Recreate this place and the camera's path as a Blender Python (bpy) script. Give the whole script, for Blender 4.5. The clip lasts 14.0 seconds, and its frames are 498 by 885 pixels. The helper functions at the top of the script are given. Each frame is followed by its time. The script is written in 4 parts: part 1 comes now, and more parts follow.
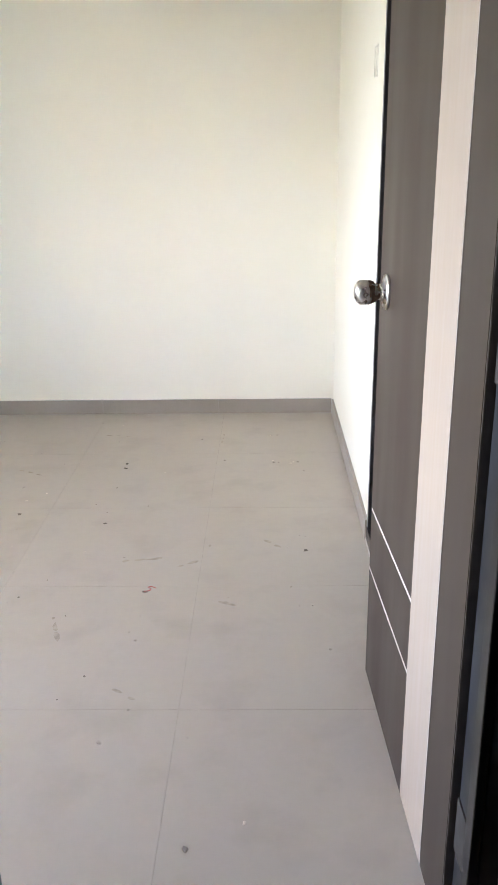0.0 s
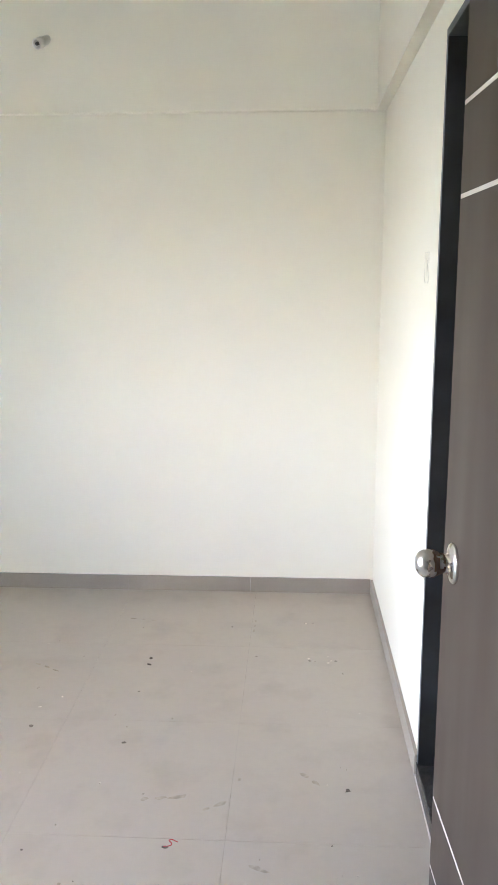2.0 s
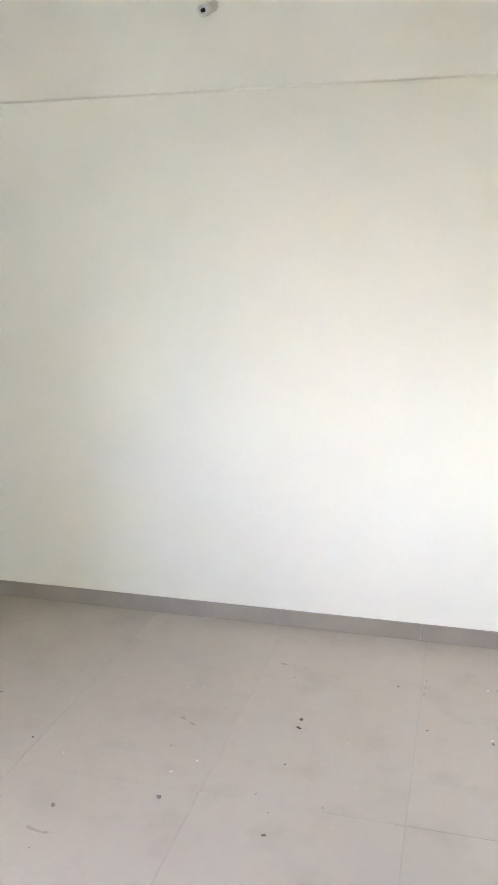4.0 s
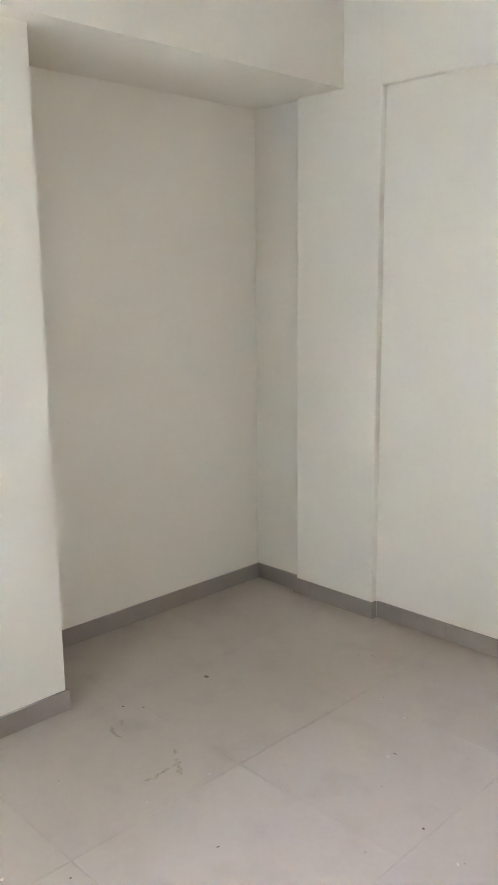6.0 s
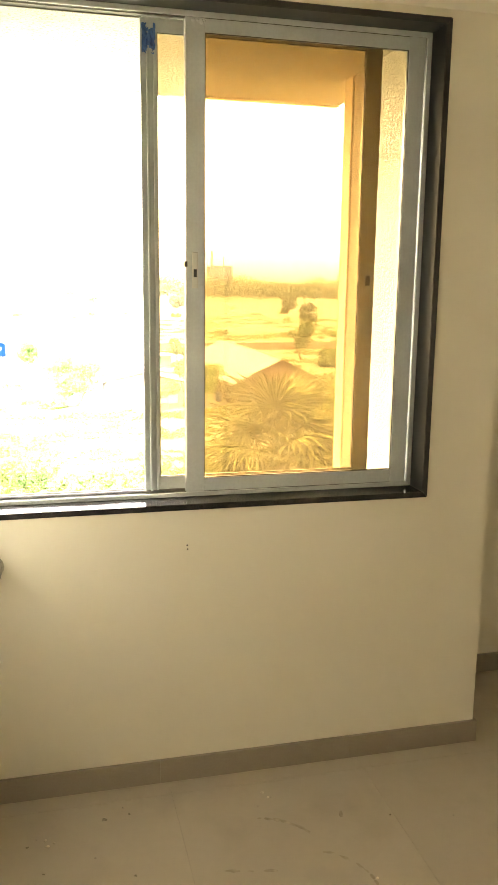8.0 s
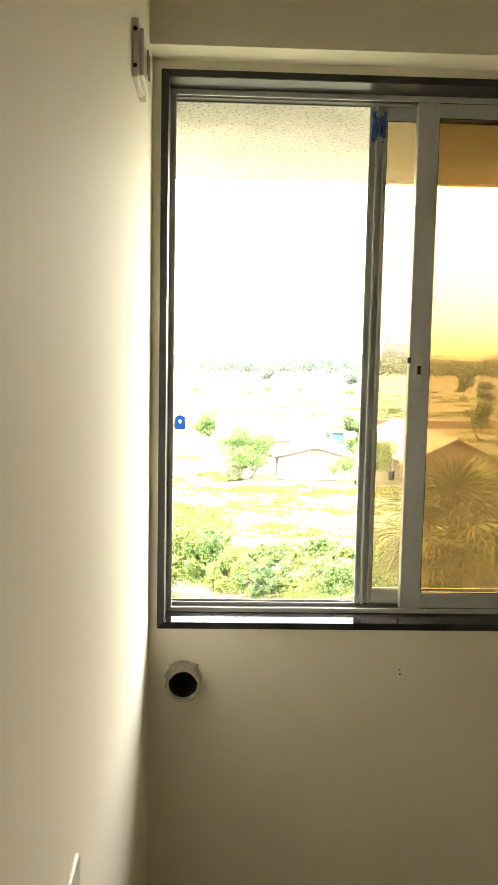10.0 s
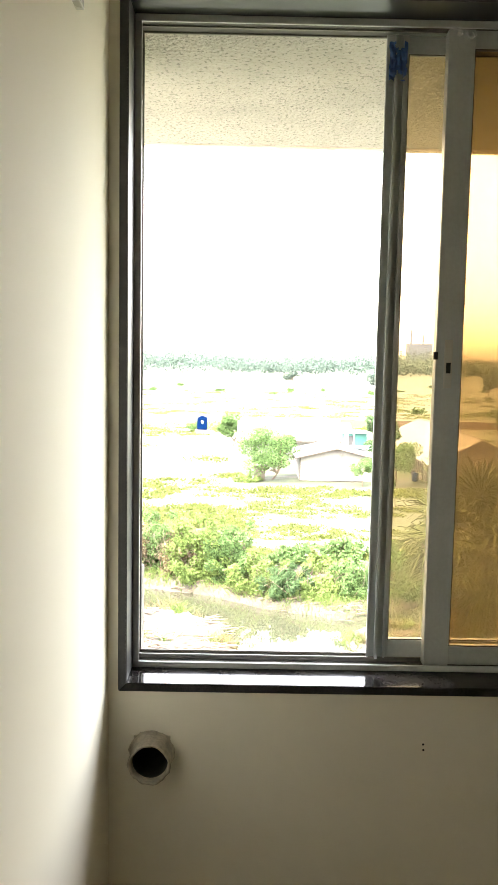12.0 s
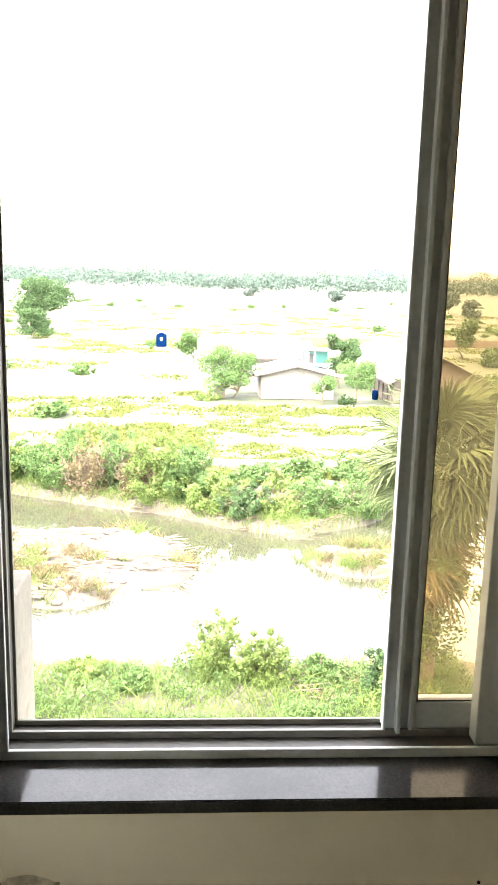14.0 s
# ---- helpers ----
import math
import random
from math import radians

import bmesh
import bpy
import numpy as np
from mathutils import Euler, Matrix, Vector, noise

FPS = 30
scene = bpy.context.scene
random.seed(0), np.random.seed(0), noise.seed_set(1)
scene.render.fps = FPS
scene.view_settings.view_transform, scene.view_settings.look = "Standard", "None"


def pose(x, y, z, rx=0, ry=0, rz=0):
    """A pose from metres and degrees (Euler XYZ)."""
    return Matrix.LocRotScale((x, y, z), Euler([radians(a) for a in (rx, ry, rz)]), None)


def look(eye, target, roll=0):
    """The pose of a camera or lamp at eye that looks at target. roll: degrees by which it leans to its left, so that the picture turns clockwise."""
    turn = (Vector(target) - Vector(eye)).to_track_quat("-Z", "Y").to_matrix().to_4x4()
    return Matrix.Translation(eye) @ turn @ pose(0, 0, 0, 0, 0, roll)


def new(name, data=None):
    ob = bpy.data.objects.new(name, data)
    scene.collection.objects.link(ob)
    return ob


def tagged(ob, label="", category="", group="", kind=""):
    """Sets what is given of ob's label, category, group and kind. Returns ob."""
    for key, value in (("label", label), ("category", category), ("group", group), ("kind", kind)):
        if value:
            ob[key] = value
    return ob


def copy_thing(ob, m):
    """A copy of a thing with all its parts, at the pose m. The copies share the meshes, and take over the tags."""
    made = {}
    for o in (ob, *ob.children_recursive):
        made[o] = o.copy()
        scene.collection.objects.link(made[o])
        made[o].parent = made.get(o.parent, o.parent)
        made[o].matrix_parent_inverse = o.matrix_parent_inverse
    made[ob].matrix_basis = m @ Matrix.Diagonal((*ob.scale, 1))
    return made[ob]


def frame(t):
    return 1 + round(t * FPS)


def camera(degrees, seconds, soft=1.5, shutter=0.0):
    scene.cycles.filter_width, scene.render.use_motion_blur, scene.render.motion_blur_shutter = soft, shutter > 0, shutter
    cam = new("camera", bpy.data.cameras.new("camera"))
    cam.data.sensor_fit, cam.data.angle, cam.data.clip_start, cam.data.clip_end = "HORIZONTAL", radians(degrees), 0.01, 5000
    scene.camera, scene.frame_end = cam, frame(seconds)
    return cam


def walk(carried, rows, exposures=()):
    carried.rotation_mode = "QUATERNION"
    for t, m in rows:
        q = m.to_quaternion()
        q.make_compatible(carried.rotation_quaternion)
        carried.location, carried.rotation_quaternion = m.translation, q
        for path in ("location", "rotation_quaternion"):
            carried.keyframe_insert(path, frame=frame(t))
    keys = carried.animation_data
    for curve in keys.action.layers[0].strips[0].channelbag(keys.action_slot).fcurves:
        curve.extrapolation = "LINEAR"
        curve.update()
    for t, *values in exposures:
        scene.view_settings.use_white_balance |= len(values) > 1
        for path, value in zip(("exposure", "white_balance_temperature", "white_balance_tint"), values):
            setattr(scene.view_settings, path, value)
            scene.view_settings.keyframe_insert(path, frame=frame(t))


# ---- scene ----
cam = camera(33.8, 14.0)
PATH = [
    (0, (0.196, 0.815, 1.263), (0.155, 2.704, 0.605), -0.8),
    (0.5, (0.162, 0.873, 1.274), (0.086, 2.776, 0.662), -0.4),
    (1, (0.13, 0.994, 1.328), (0.055, 2.92, 0.793), -0.3),
    (1.5, (0.14, 1.066, 1.435), (0.064, 3.012, 0.977), -0.2),
    (2, (0.158, 1.101, 1.501), (0.049, 3.06, 1.114), -0.1),
    (2.2, (0.157, 1.093, 1.504), (0.033, 3.054, 1.129), -0.0),
    (4.3, (0.03, 1.701, 1.509), (-0.569, 3.568, 1.115), -0.1),
    (4.6, (-0.033, 1.798, 1.468), (-0.759, 3.623, 1.088), -0.2),
    (5, (0.011, 1.991, 1.467), (-0.982, 3.683, 1.081), -0.6),
    (5.5, (-0.094, 2.041, 1.478), (-1.3, 3.586, 1.081), -0.9),
    (6, (-0.166, 2.093, 1.472), (-1.562, 3.473, 1.088), -0.6),
    (6.5, (-0.216, 2.12, 1.496), (-1.789, 3.287, 1.091), -0.2),
    (7, (-0.225, 2.134, 1.499), (-1.951, 3.06, 1.095), -0.1),
    (7.5, (-0.23, 2.132, 1.465), (-2.066, 2.83, 1.09), 0.2),
    (8, (-0.266, 2.149, 1.491), (-2.171, 2.629, 1.111), 0.7),
    (8.5, (-0.377, 2.048, 1.457), (-2.312, 2.41, 1.103), 1.5),
    (9, (-0.426, 2.032, 1.471), (-2.382, 2.225, 1.102), 1.7),
    (11.3, (-0.662, 2.106, 1.605), (-2.66, 2.129, 1.521), 0.8),
    (11.5, (-0.718, 2.111, 1.582), (-2.715, 2.133, 1.468), 0.9),
    (12, (-0.899, 2.15, 1.531), (-2.888, 2.167, 1.327), 1.1),
    (12.5, (-1.067, 2.166, 1.509), (-3.05, 2.199, 1.25), 1.0),
    (13, (-1.298, 2.137, 1.514), (-3.274, 2.206, 1.211), 1.2),
    (13.5, (-1.461, 2.14, 1.502), (-3.427, 2.236, 1.15), 1.3),
    (14, (-1.634, 2.178, 1.487), (-3.588, 2.295, 1.087), 1.5),
]
walk(cam, [(t, look(eye, to, roll)) for t, eye, to, roll in PATH], [
    (0.0, 7.83, 5600, 18), (2.0, 7.85, 5450, 18), (5.0, 8.32, 5250, 22), (5.5, 8.46, 5200, 23), (6.0, 8.1, 5300, 23), (6.5, 7.82, 5500, 23), (7.0, 7.5, 6800, 19), (7.5, 7.34, 9000, 17),
    (9.0, 6.6, 8700, 11), (11.3, 5.43, 8000, 13), (12.0, 5.44, 7500, 13), (13.0, 5.32, 7500, 12), (14.0, 5.28, 7500, 13)])

# ---- world, sun and light ----
SUN_UP, SUN_TURN = radians(62), radians(125)
world = bpy.data.worlds.new("world")
scene.world = world
world.use_nodes = True
_sky = world.node_tree.nodes.new("ShaderNodeTexSky")
_sky.sky_type, _sky.sun_disc = "NISHITA", False
_sky.sun_elevation, _sky.sun_rotation = SUN_UP, SUN_TURN
_sky.air_density, _sky.dust_density, _sky.ozone_density = 1.2, 3.0, 1.0
_haze = world.node_tree.nodes.new("ShaderNodeHueSaturation")      # thin white cloud
_haze.inputs["Saturation"].default_value = 0.45
world.node_tree.links.new(_sky.outputs[0], _haze.inputs["Color"])
world.node_tree.links.new(_haze.outputs[0], world.node_tree.nodes["Background"].inputs[0])
world.node_tree.nodes["Background"].inputs[1].default_value = 0.15
sun = new("sun", bpy.data.lights.new("sun", "SUN"))
sun.data.energy, sun.data.angle, sun.data.color = 0.5, radians(15), (1.0, 0.95, 0.87)
sun.matrix_world = look((30, -30, 70), (0, 0, 0))

# the window opening guides the sky's light into the room
portal = new("window_daylight", bpy.data.lights.new("window_daylight", "AREA"))
portal.data.shape, portal.data.size, portal.data.size_y = "RECTANGLE", 1.34, 1.34
portal.matrix_world = look((-2.585, 2.595, 1.537), (0.0, 2.595, 1.537))
portal.data.cycles.is_portal = True

# ---- materials ----


def material(name, color, rough=0.6, metal=0.0, vary=0.08, scale=6.0, fine=60.0, bump=0.15, depth=0.002, spec=0.5, stain_shade=None, stain_shade_scale=1.5, stain_shade_at=0.62, stain_shade_mix=0.85, stain_shade_soft=0.14, stretch=(1, 1, 1), island=0.0, rand=0.0, clear=0.0):
    """A principled material with colour variation at two scales, stains and painted pit shade, and fine relief, in
    object metres.
    """
    m = bpy.data.materials.new(name)
    m.use_nodes = True
    nt = m.node_tree
    b = nt.nodes["Principled BSDF"]
    b.inputs["Roughness"].default_value, b.inputs["Metallic"].default_value = rough, metal
    b.inputs["Specular IOR Level"].default_value = spec
    b.inputs["Coat Weight"].default_value = clear
    geo = nt.nodes.new("ShaderNodeNewGeometry")
    mp = nt.nodes.new("ShaderNodeMapping")
    mp.inputs["Scale"].default_value = stretch
    nt.links.new(geo.outputs["Position"], mp.inputs[0])

    def tex(sc, detail=4.0):
        n = nt.nodes.new("ShaderNodeTexNoise")
        n.inputs["Scale"].default_value, n.inputs["Detail"].default_value = sc, detail
        nt.links.new(mp.outputs[0], n.inputs["Vector"])
        return n

    def mixed(kind, fac, a, bb):
        n = nt.nodes.new("ShaderNodeMix")
        n.data_type, n.blend_type = "RGBA", kind
        for sock, val in ((n.inputs[0], fac), (n.inputs[6], a), (n.inputs[7], bb)):
            if hasattr(val, "node"):
                nt.links.new(val, sock)
            else:
                sock.default_value = val
        return n.outputs[2]

    def mapped(sock, a, bb, lo=0.3, hi=0.7):
        n = nt.nodes.new("ShaderNodeMapRange")
        n.inputs[1].default_value, n.inputs[2].default_value, n.inputs[3].default_value, n.inputs[4].default_value = lo, hi, a, bb
        nt.links.new(sock, n.inputs[0])
        return n.outputs[0]

    big, small = tex(scale), tex(fine, 6.0)
    col = (*color, 1)
    f1, f2 = mapped(big.outputs[0], 1 - vary, 1 + vary), mapped(small.outputs[0], 1 - vary * 0.6, 1 + vary * 0.6)
    mul = nt.nodes.new("ShaderNodeMath")
    mul.operation = "MULTIPLY"
    nt.links.new(f1, mul.inputs[0])
    nt.links.new(f2, mul.inputs[1])
    factor = mul.outputs[0]
    if island or rand:
        src = geo.outputs["Random Per Island"] if island else nt.nodes.new("ShaderNodeObjectInfo").outputs["Random"]
        amount = island or rand
        m2 = nt.nodes.new("ShaderNodeMath")
        m2.operation = "MULTIPLY"
        nt.links.new(factor, m2.inputs[0])
        nt.links.new(mapped(src, 1 - amount, 1 + amount, 0, 1), m2.inputs[1])
        factor = m2.outputs[0]
    vm = nt.nodes.new("ShaderNodeVectorMath")
    vm.operation = "SCALE"
    vm.inputs[0].default_value = color
    nt.links.new(factor, vm.inputs["Scale"])
    out = vm.outputs[0]
    if stain_shade is not None:
        st = tex(stain_shade_scale, 8.0)
        out = mixed("MIX", mapped(st.outputs[0], 0, stain_shade_mix, stain_shade_at, stain_shade_at + stain_shade_soft), out, (*stain_shade, 1))
    nt.links.new(out, b.inputs["Base Color"])
    rg = mapped(big.outputs[0], max(rough - 0.08, 0.02), min(rough + 0.08, 1))
    nt.links.new(rg, b.inputs["Roughness"])
    if bump:
        bp = nt.nodes.new("ShaderNodeBump")
        bp.inputs["Strength"].default_value, bp.inputs["Distance"].default_value = bump, depth
        nt.links.new(small.outputs[0], bp.inputs["Height"])
        nt.links.new(bp.outputs[0], b.inputs["Normal"])
    return m


def leafy(name, color, vary=0.45, through_it=0.35):
    """Leaves: diffuse with light passing through, each leaf a little different."""
    m = bpy.data.materials.new(name)
    m.use_nodes = True
    nt = m.node_tree
    nt.nodes.remove(nt.nodes["Principled BSDF"])
    geo = nt.nodes.new("ShaderNodeNewGeometry")
    mr = nt.nodes.new("ShaderNodeMapRange")
    mr.inputs[3].default_value, mr.inputs[4].default_value = 1 - vary, 1 + vary
    nt.links.new(geo.outputs["Random Per Island"], mr.inputs[0])
    vm = nt.nodes.new("ShaderNodeVectorMath")
    vm.operation = "SCALE"
    vm.inputs[0].default_value = color
    nt.links.new(mr.outputs[0], vm.inputs["Scale"])
    d, tr, mx = nt.nodes.new("ShaderNodeBsdfDiffuse"), nt.nodes.new("ShaderNodeBsdfTranslucent"), nt.nodes.new("ShaderNodeMixShader")
    for s_ in (d, tr):
        nt.links.new(vm.outputs[0], s_.inputs["Color"])
    mx.inputs[0].default_value = through_it
    nt.links.new(d.outputs[0], mx.inputs[1])
    nt.links.new(tr.outputs[0], mx.inputs[2])
    nt.links.new(mx.outputs[0], nt.nodes["Material Output"].inputs[0])
    return m


def tinted_glass(name, color, dust_color, dust_amount):
    m = bpy.data.materials.new(name)
    m.use_nodes = True
    nt = m.node_tree
    nt.nodes.remove(nt.nodes["Principled BSDF"])
    t, g, mx = nt.nodes.new("ShaderNodeBsdfTransparent"), nt.nodes.new("ShaderNodeBsdfGlossy"), nt.nodes.new("ShaderNodeMixShader")
    t.inputs[0].default_value = (*color, 1)
    g.inputs["Roughness"].default_value = 0.02
    g.inputs[0].default_value = (1, 1, 1, 1)
    fr = nt.nodes.new("ShaderNodeFresnel")
    fr.inputs[0].default_value = 1.3
    nt.links.new(fr.outputs[0], mx.inputs[0])
    nt.links.new(t.outputs[0], mx.inputs[1])
    nt.links.new(g.outputs[0], mx.inputs[2])
    # a film of dust scatters the light that falls on the pane
    dust, veil = nt.nodes.new("ShaderNodeBsdfTranslucent"), nt.nodes.new("ShaderNodeMixShader")
    dust.inputs[0].default_value = (*dust_color, 1)
    geo, ns, mr = nt.nodes.new("ShaderNodeNewGeometry"), nt.nodes.new("ShaderNodeTexNoise"), nt.nodes.new("ShaderNodeMapRange")
    ns.inputs["Scale"].default_value, ns.inputs["Detail"].default_value = 5.0, 5.0
    mr.inputs[1].default_value, mr.inputs[2].default_value = 0.3, 0.7
    mr.inputs[3].default_value, mr.inputs[4].default_value = dust_amount * 0.75, dust_amount * 1.25
    nt.links.new(geo.outputs["Position"], ns.inputs["Vector"])
    nt.links.new(ns.outputs[0], mr.inputs[0])
    nt.links.new(mr.outputs[0], veil.inputs[0])
    nt.links.new(mx.outputs[0], veil.inputs[1])
    nt.links.new(dust.outputs[0], veil.inputs[2])
    nt.links.new(veil.outputs[0], nt.nodes["Material Output"].inputs[0])
    return m


PAINT = material("cream_wall_paint", (0.845, 0.806, 0.680), 0.8, vary=0.012, scale=0.8, fine=5, bump=0.0, spec=0.15, stain_shade=(0.815, 0.777, 0.648), stain_shade_scale=2.2, stain_shade_at=0.55, stain_shade_mix=0.5, stain_shade_soft=0.25)
CEIL = material("ceiling_white_paint", (0.84, 0.83, 0.80), 0.7, vary=0.02, scale=2, fine=200, bump=0.1, depth=0.001)
TILE = material("beige_vitrified_tile", (0.46, 0.405, 0.325), 0.40, vary=0.025, scale=1.6, fine=30, bump=0.0, spec=0.6, stain_shade=(0.335, 0.285, 0.222), stain_shade_scale=5.5, stain_shade_at=0.52, stain_shade_mix=0.5, stain_shade_soft=0.26, rand=0.02)
GROUT = material("grey_grout", (0.35, 0.31, 0.25), 0.9, vary=0.2, scale=20, fine=200)
SKIRT = material("grey_brown_skirting_tile", (0.33, 0.288, 0.232), 0.38, vary=0.06, scale=4, fine=180, bump=0.03, depth=0.0004, rand=0.02)
GRANITE = material("black_granite", (0.022, 0.023, 0.026), 0.38, vary=0.5, scale=9, fine=420, bump=0.02, depth=0.0003, spec=0.6, stain_shade=(0.05, 0.05, 0.05), stain_shade_scale=14, stain_shade_at=0.66)
GRANITE_SILL = material("dusty_black_granite", (0.035, 0.034, 0.034), 0.13, vary=0.5, scale=7, fine=300, bump=0.03, depth=0.0003, spec=0.13, stain_shade=(0.10, 0.09, 0.075), stain_shade_scale=11, stain_shade_at=0.58, stain_shade_mix=0.6, stain_shade_soft=0.2)
LAMINATE = material("dark_brown_laminate", (0.056, 0.042, 0.031), 0.5, spec=0.2, vary=0.02, scale=1.5, fine=40, bump=0.0, stretch=(3, 3, 0.6))
PALE = material("pale_ash_laminate", (0.42, 0.345, 0.265), 0.5, spec=0.3, vary=0.02, scale=6, fine=70, bump=0.05, depth=0.0005, stretch=(8, 8, 0.5))
INLAY = material("white_inlay_strip", (0.62, 0.57, 0.52), 0.4, vary=0.04)
EDGE = material("leaf_edge_lipping", (0.20, 0.16, 0.125), 0.5, vary=0.1)
STEEL = material("brushed_steel", (0.74, 0.72, 0.69), 0.3, metal=1.0, vary=0.08, scale=40, fine=300, bump=0.06, depth=0.0006)
RUST = material("torn_brown_wrapping", (0.13, 0.075, 0.045), 0.6, vary=0.5, scale=60, fine=300, bump=0.4, depth=0.002)
ALU = material("grey_coated_aluminium", (0.50, 0.535, 0.535), 0.36, metal=0.0, vary=0.07, scale=5, fine=120, bump=0.03, depth=0.0003, stain_shade=(0.44, 0.42, 0.38), stain_shade_scale=7, stain_shade_at=0.63)
ALU_TRACK = material("brown_grey_track", (0.15, 0.14, 0.12), 0.5, vary=0.15, scale=9)
ALU_DARK = material("dark_metal_and_groove_shade", (0.055, 0.05, 0.045), 0.6, vary=0.2)
LATCH = material("pale_latch_plastic", (0.55, 0.54, 0.50), 0.4, vary=0.05)
BLACK = material("black_plastic", (0.012, 0.012, 0.013), 0.4, vary=0.1)
FILM = material("blue_protective_film", (0.05, 0.13, 0.36), 0.35, vary=0.3, scale=60, fine=200, bump=0.4, depth=0.002)
AMBER = tinted_glass("dusty_amber_glass", (0.67, 0.585, 0.455), (0.86, 0.76, 0.56), 0.022)
# the dark specks of the stucco paint the shade inside its pits
STUCCO = material("cream_stucco_pit_shade", (0.40, 0.385, 0.34), 0.95, vary=0.10, scale=5, fine=75, bump=1.0, depth=0.012, stain_shade=(0.17, 0.165, 0.145), stain_shade_scale=95, stain_shade_at=0.57, stain_shade_mix=0.8, stain_shade_soft=0.07)
SMOOTH = material("exterior_pink_plaster", (0.72, 0.635, 0.54), 0.9, vary=0.06, scale=3, fine=120, bump=0.2, depth=0.002, stain_shade=(0.55, 0.46, 0.38), stain_shade_scale=6, stain_shade_at=0.7)
CEMENT = material("bare_grey_cement", (0.17, 0.155, 0.135), 0.9, vary=0.15, scale=8, fine=60, bump=0.4, depth=0.003, stain_shade=(0.10, 0.08, 0.06), stain_shade_scale=14, stain_shade_at=0.6)
PVC = material("white_pvc", (0.74, 0.72, 0.66), 0.4, vary=0.03)
PVC_OLD = material("cement_smeared_pipe", (0.46, 0.42, 0.34), 0.85, vary=0.25, scale=40, fine=180, bump=0.7, depth=0.004)
HOLE = material("pipe_bore_shade", (0.03, 0.028, 0.026), 0.8, vary=0.2)
SWITCH = material("white_switch_plastic", (0.72, 0.70, 0.64), 0.32, vary=0.03)
BOXMETAL = material("grey_switch_box", (0.33, 0.30, 0.26), 0.5, vary=0.15)
PATCH = material("scuffed_filler_patch", (0.76, 0.725, 0.62), 0.8, vary=0.15, scale=50, fine=200, bump=0.3, depth=0.002)
CRUMB = material("plaster_crumb", (0.50, 0.45, 0.38), 0.9, vary=0.3, scale=50, island=0.5)
DARKBIT = material("dark_dirt_crumb", (0.17, 0.145, 0.12), 0.9, vary=0.3, scale=50, island=0.5)
SCUFF = material("floor_scuff_smear", (0.385, 0.335, 0.262), 0.6, vary=0.2, scale=30)
THREAD = material("red_thread", (0.45, 0.04, 0.05), 0.7)

GROUND = material("dry_grass_and_soil", (0.014, 0.022, 0.005), 0.95, vary=0.16, scale=0.05, fine=1.1, bump=0.4, depth=0.05, stain_shade=(0.038, 0.0355, 0.027), stain_shade_scale=0.22, stain_shade_at=0.50, stain_shade_soft=0.06, stretch=(1.3, 0.55, 1))
WATER = material("still_river_water", (0.024, 0.026, 0.017), 0.03, vary=0.1, scale=0.1, fine=1.2, bump=0.03, depth=0.02, spec=0.9)
MUD = material("dry_river_mud", (0.036, 0.031, 0.025), 0.9, vary=0.2, scale=0.8, fine=6, bump=0.6, depth=0.06, stain_shade=(0.016, 0.0115, 0.008), stain_shade_scale=1.5, stain_shade_at=0.56, stain_shade_soft=0.08)
BARK = material("grey_brown_bark", (0.075, 0.056, 0.04), 0.95, vary=0.3, scale=6, fine=30, bump=0.6, depth=0.02)
LEAF = leafy("broad_green_leaf", (0.058, 0.100, 0.038))
LEAF_DARK = leafy("dark_green_leaf", (0.038, 0.066, 0.030))
LEAF_PALE = leafy("yellow_green_leaf", (0.080, 0.118, 0.038))
LEAF_DRY = leafy("dry_straw_leaf", (0.088, 0.073, 0.042))
# distance haze is put into this bluish leaf colour
LEAF_HAZED = leafy("far_leaf_haze_tint", (0.050, 0.070, 0.060), 0.4)
LEAF_GRASS = leafy("field_grass_blade", (0.062, 0.078, 0.024), 0.35)
PALM = leafy("grey_green_palm_blade", (0.062, 0.080, 0.042), 0.35, 0.2)
PALM_DRY = leafy("dead_palm_blade", (0.19, 0.155, 0.08), 0.35, 0.2)
TIN = material("weathered_tin_roof", (0.078, 0.077, 0.075), 0.6, metal=0.0, vary=0.12, scale=0.8, fine=4, bump=0.1, depth=0.02, stain_shade=(0.045, 0.036, 0.03), stain_shade_scale=0.5, stain_shade_at=0.58)
LIME = material("limewashed_wall", (0.10, 0.097, 0.088), 0.9, vary=0.08, scale=0.7, fine=6, bump=0.2, depth=0.01, stain_shade=(0.055, 0.048, 0.038), stain_shade_scale=0.6, stain_shade_at=0.57)
BRICKWALL = material("brown_boundary_wall", (0.045, 0.032, 0.023), 0.9, vary=0.15, scale=0.4, fine=3)
PLANK = material("grey_wooden_post", (0.045, 0.036, 0.03), 0.85, vary=0.2, scale=2, fine=20)
SHADEWALL = material("brown_wall_with_shade", (0.06, 0.048, 0.04), 0.9, vary=0.15, scale=1, fine=10)
TEAL = material("teal_painted_wall", (0.012, 0.085, 0.072), 0.7, vary=0.1)
BLUE = material("blue_moulded_plastic", (0.0006, 0.006, 0.024), 0.7, spec=0.0, vary=0.08)
TARP = material("blue_tarpaulin", (0.02, 0.11, 0.17), 0.5, vary=0.15)
WHITE = material("white_enamel", (0.72, 0.72, 0.70), 0.5, vary=0.05)
FACTORY = material("far_blue_grey_cladding", (0.038, 0.055, 0.10), 0.8, vary=0.06, scale=0.05, fine=0.4)
OPENSHADE = material("opening_shade", (0.03, 0.03, 0.03), 0.9)

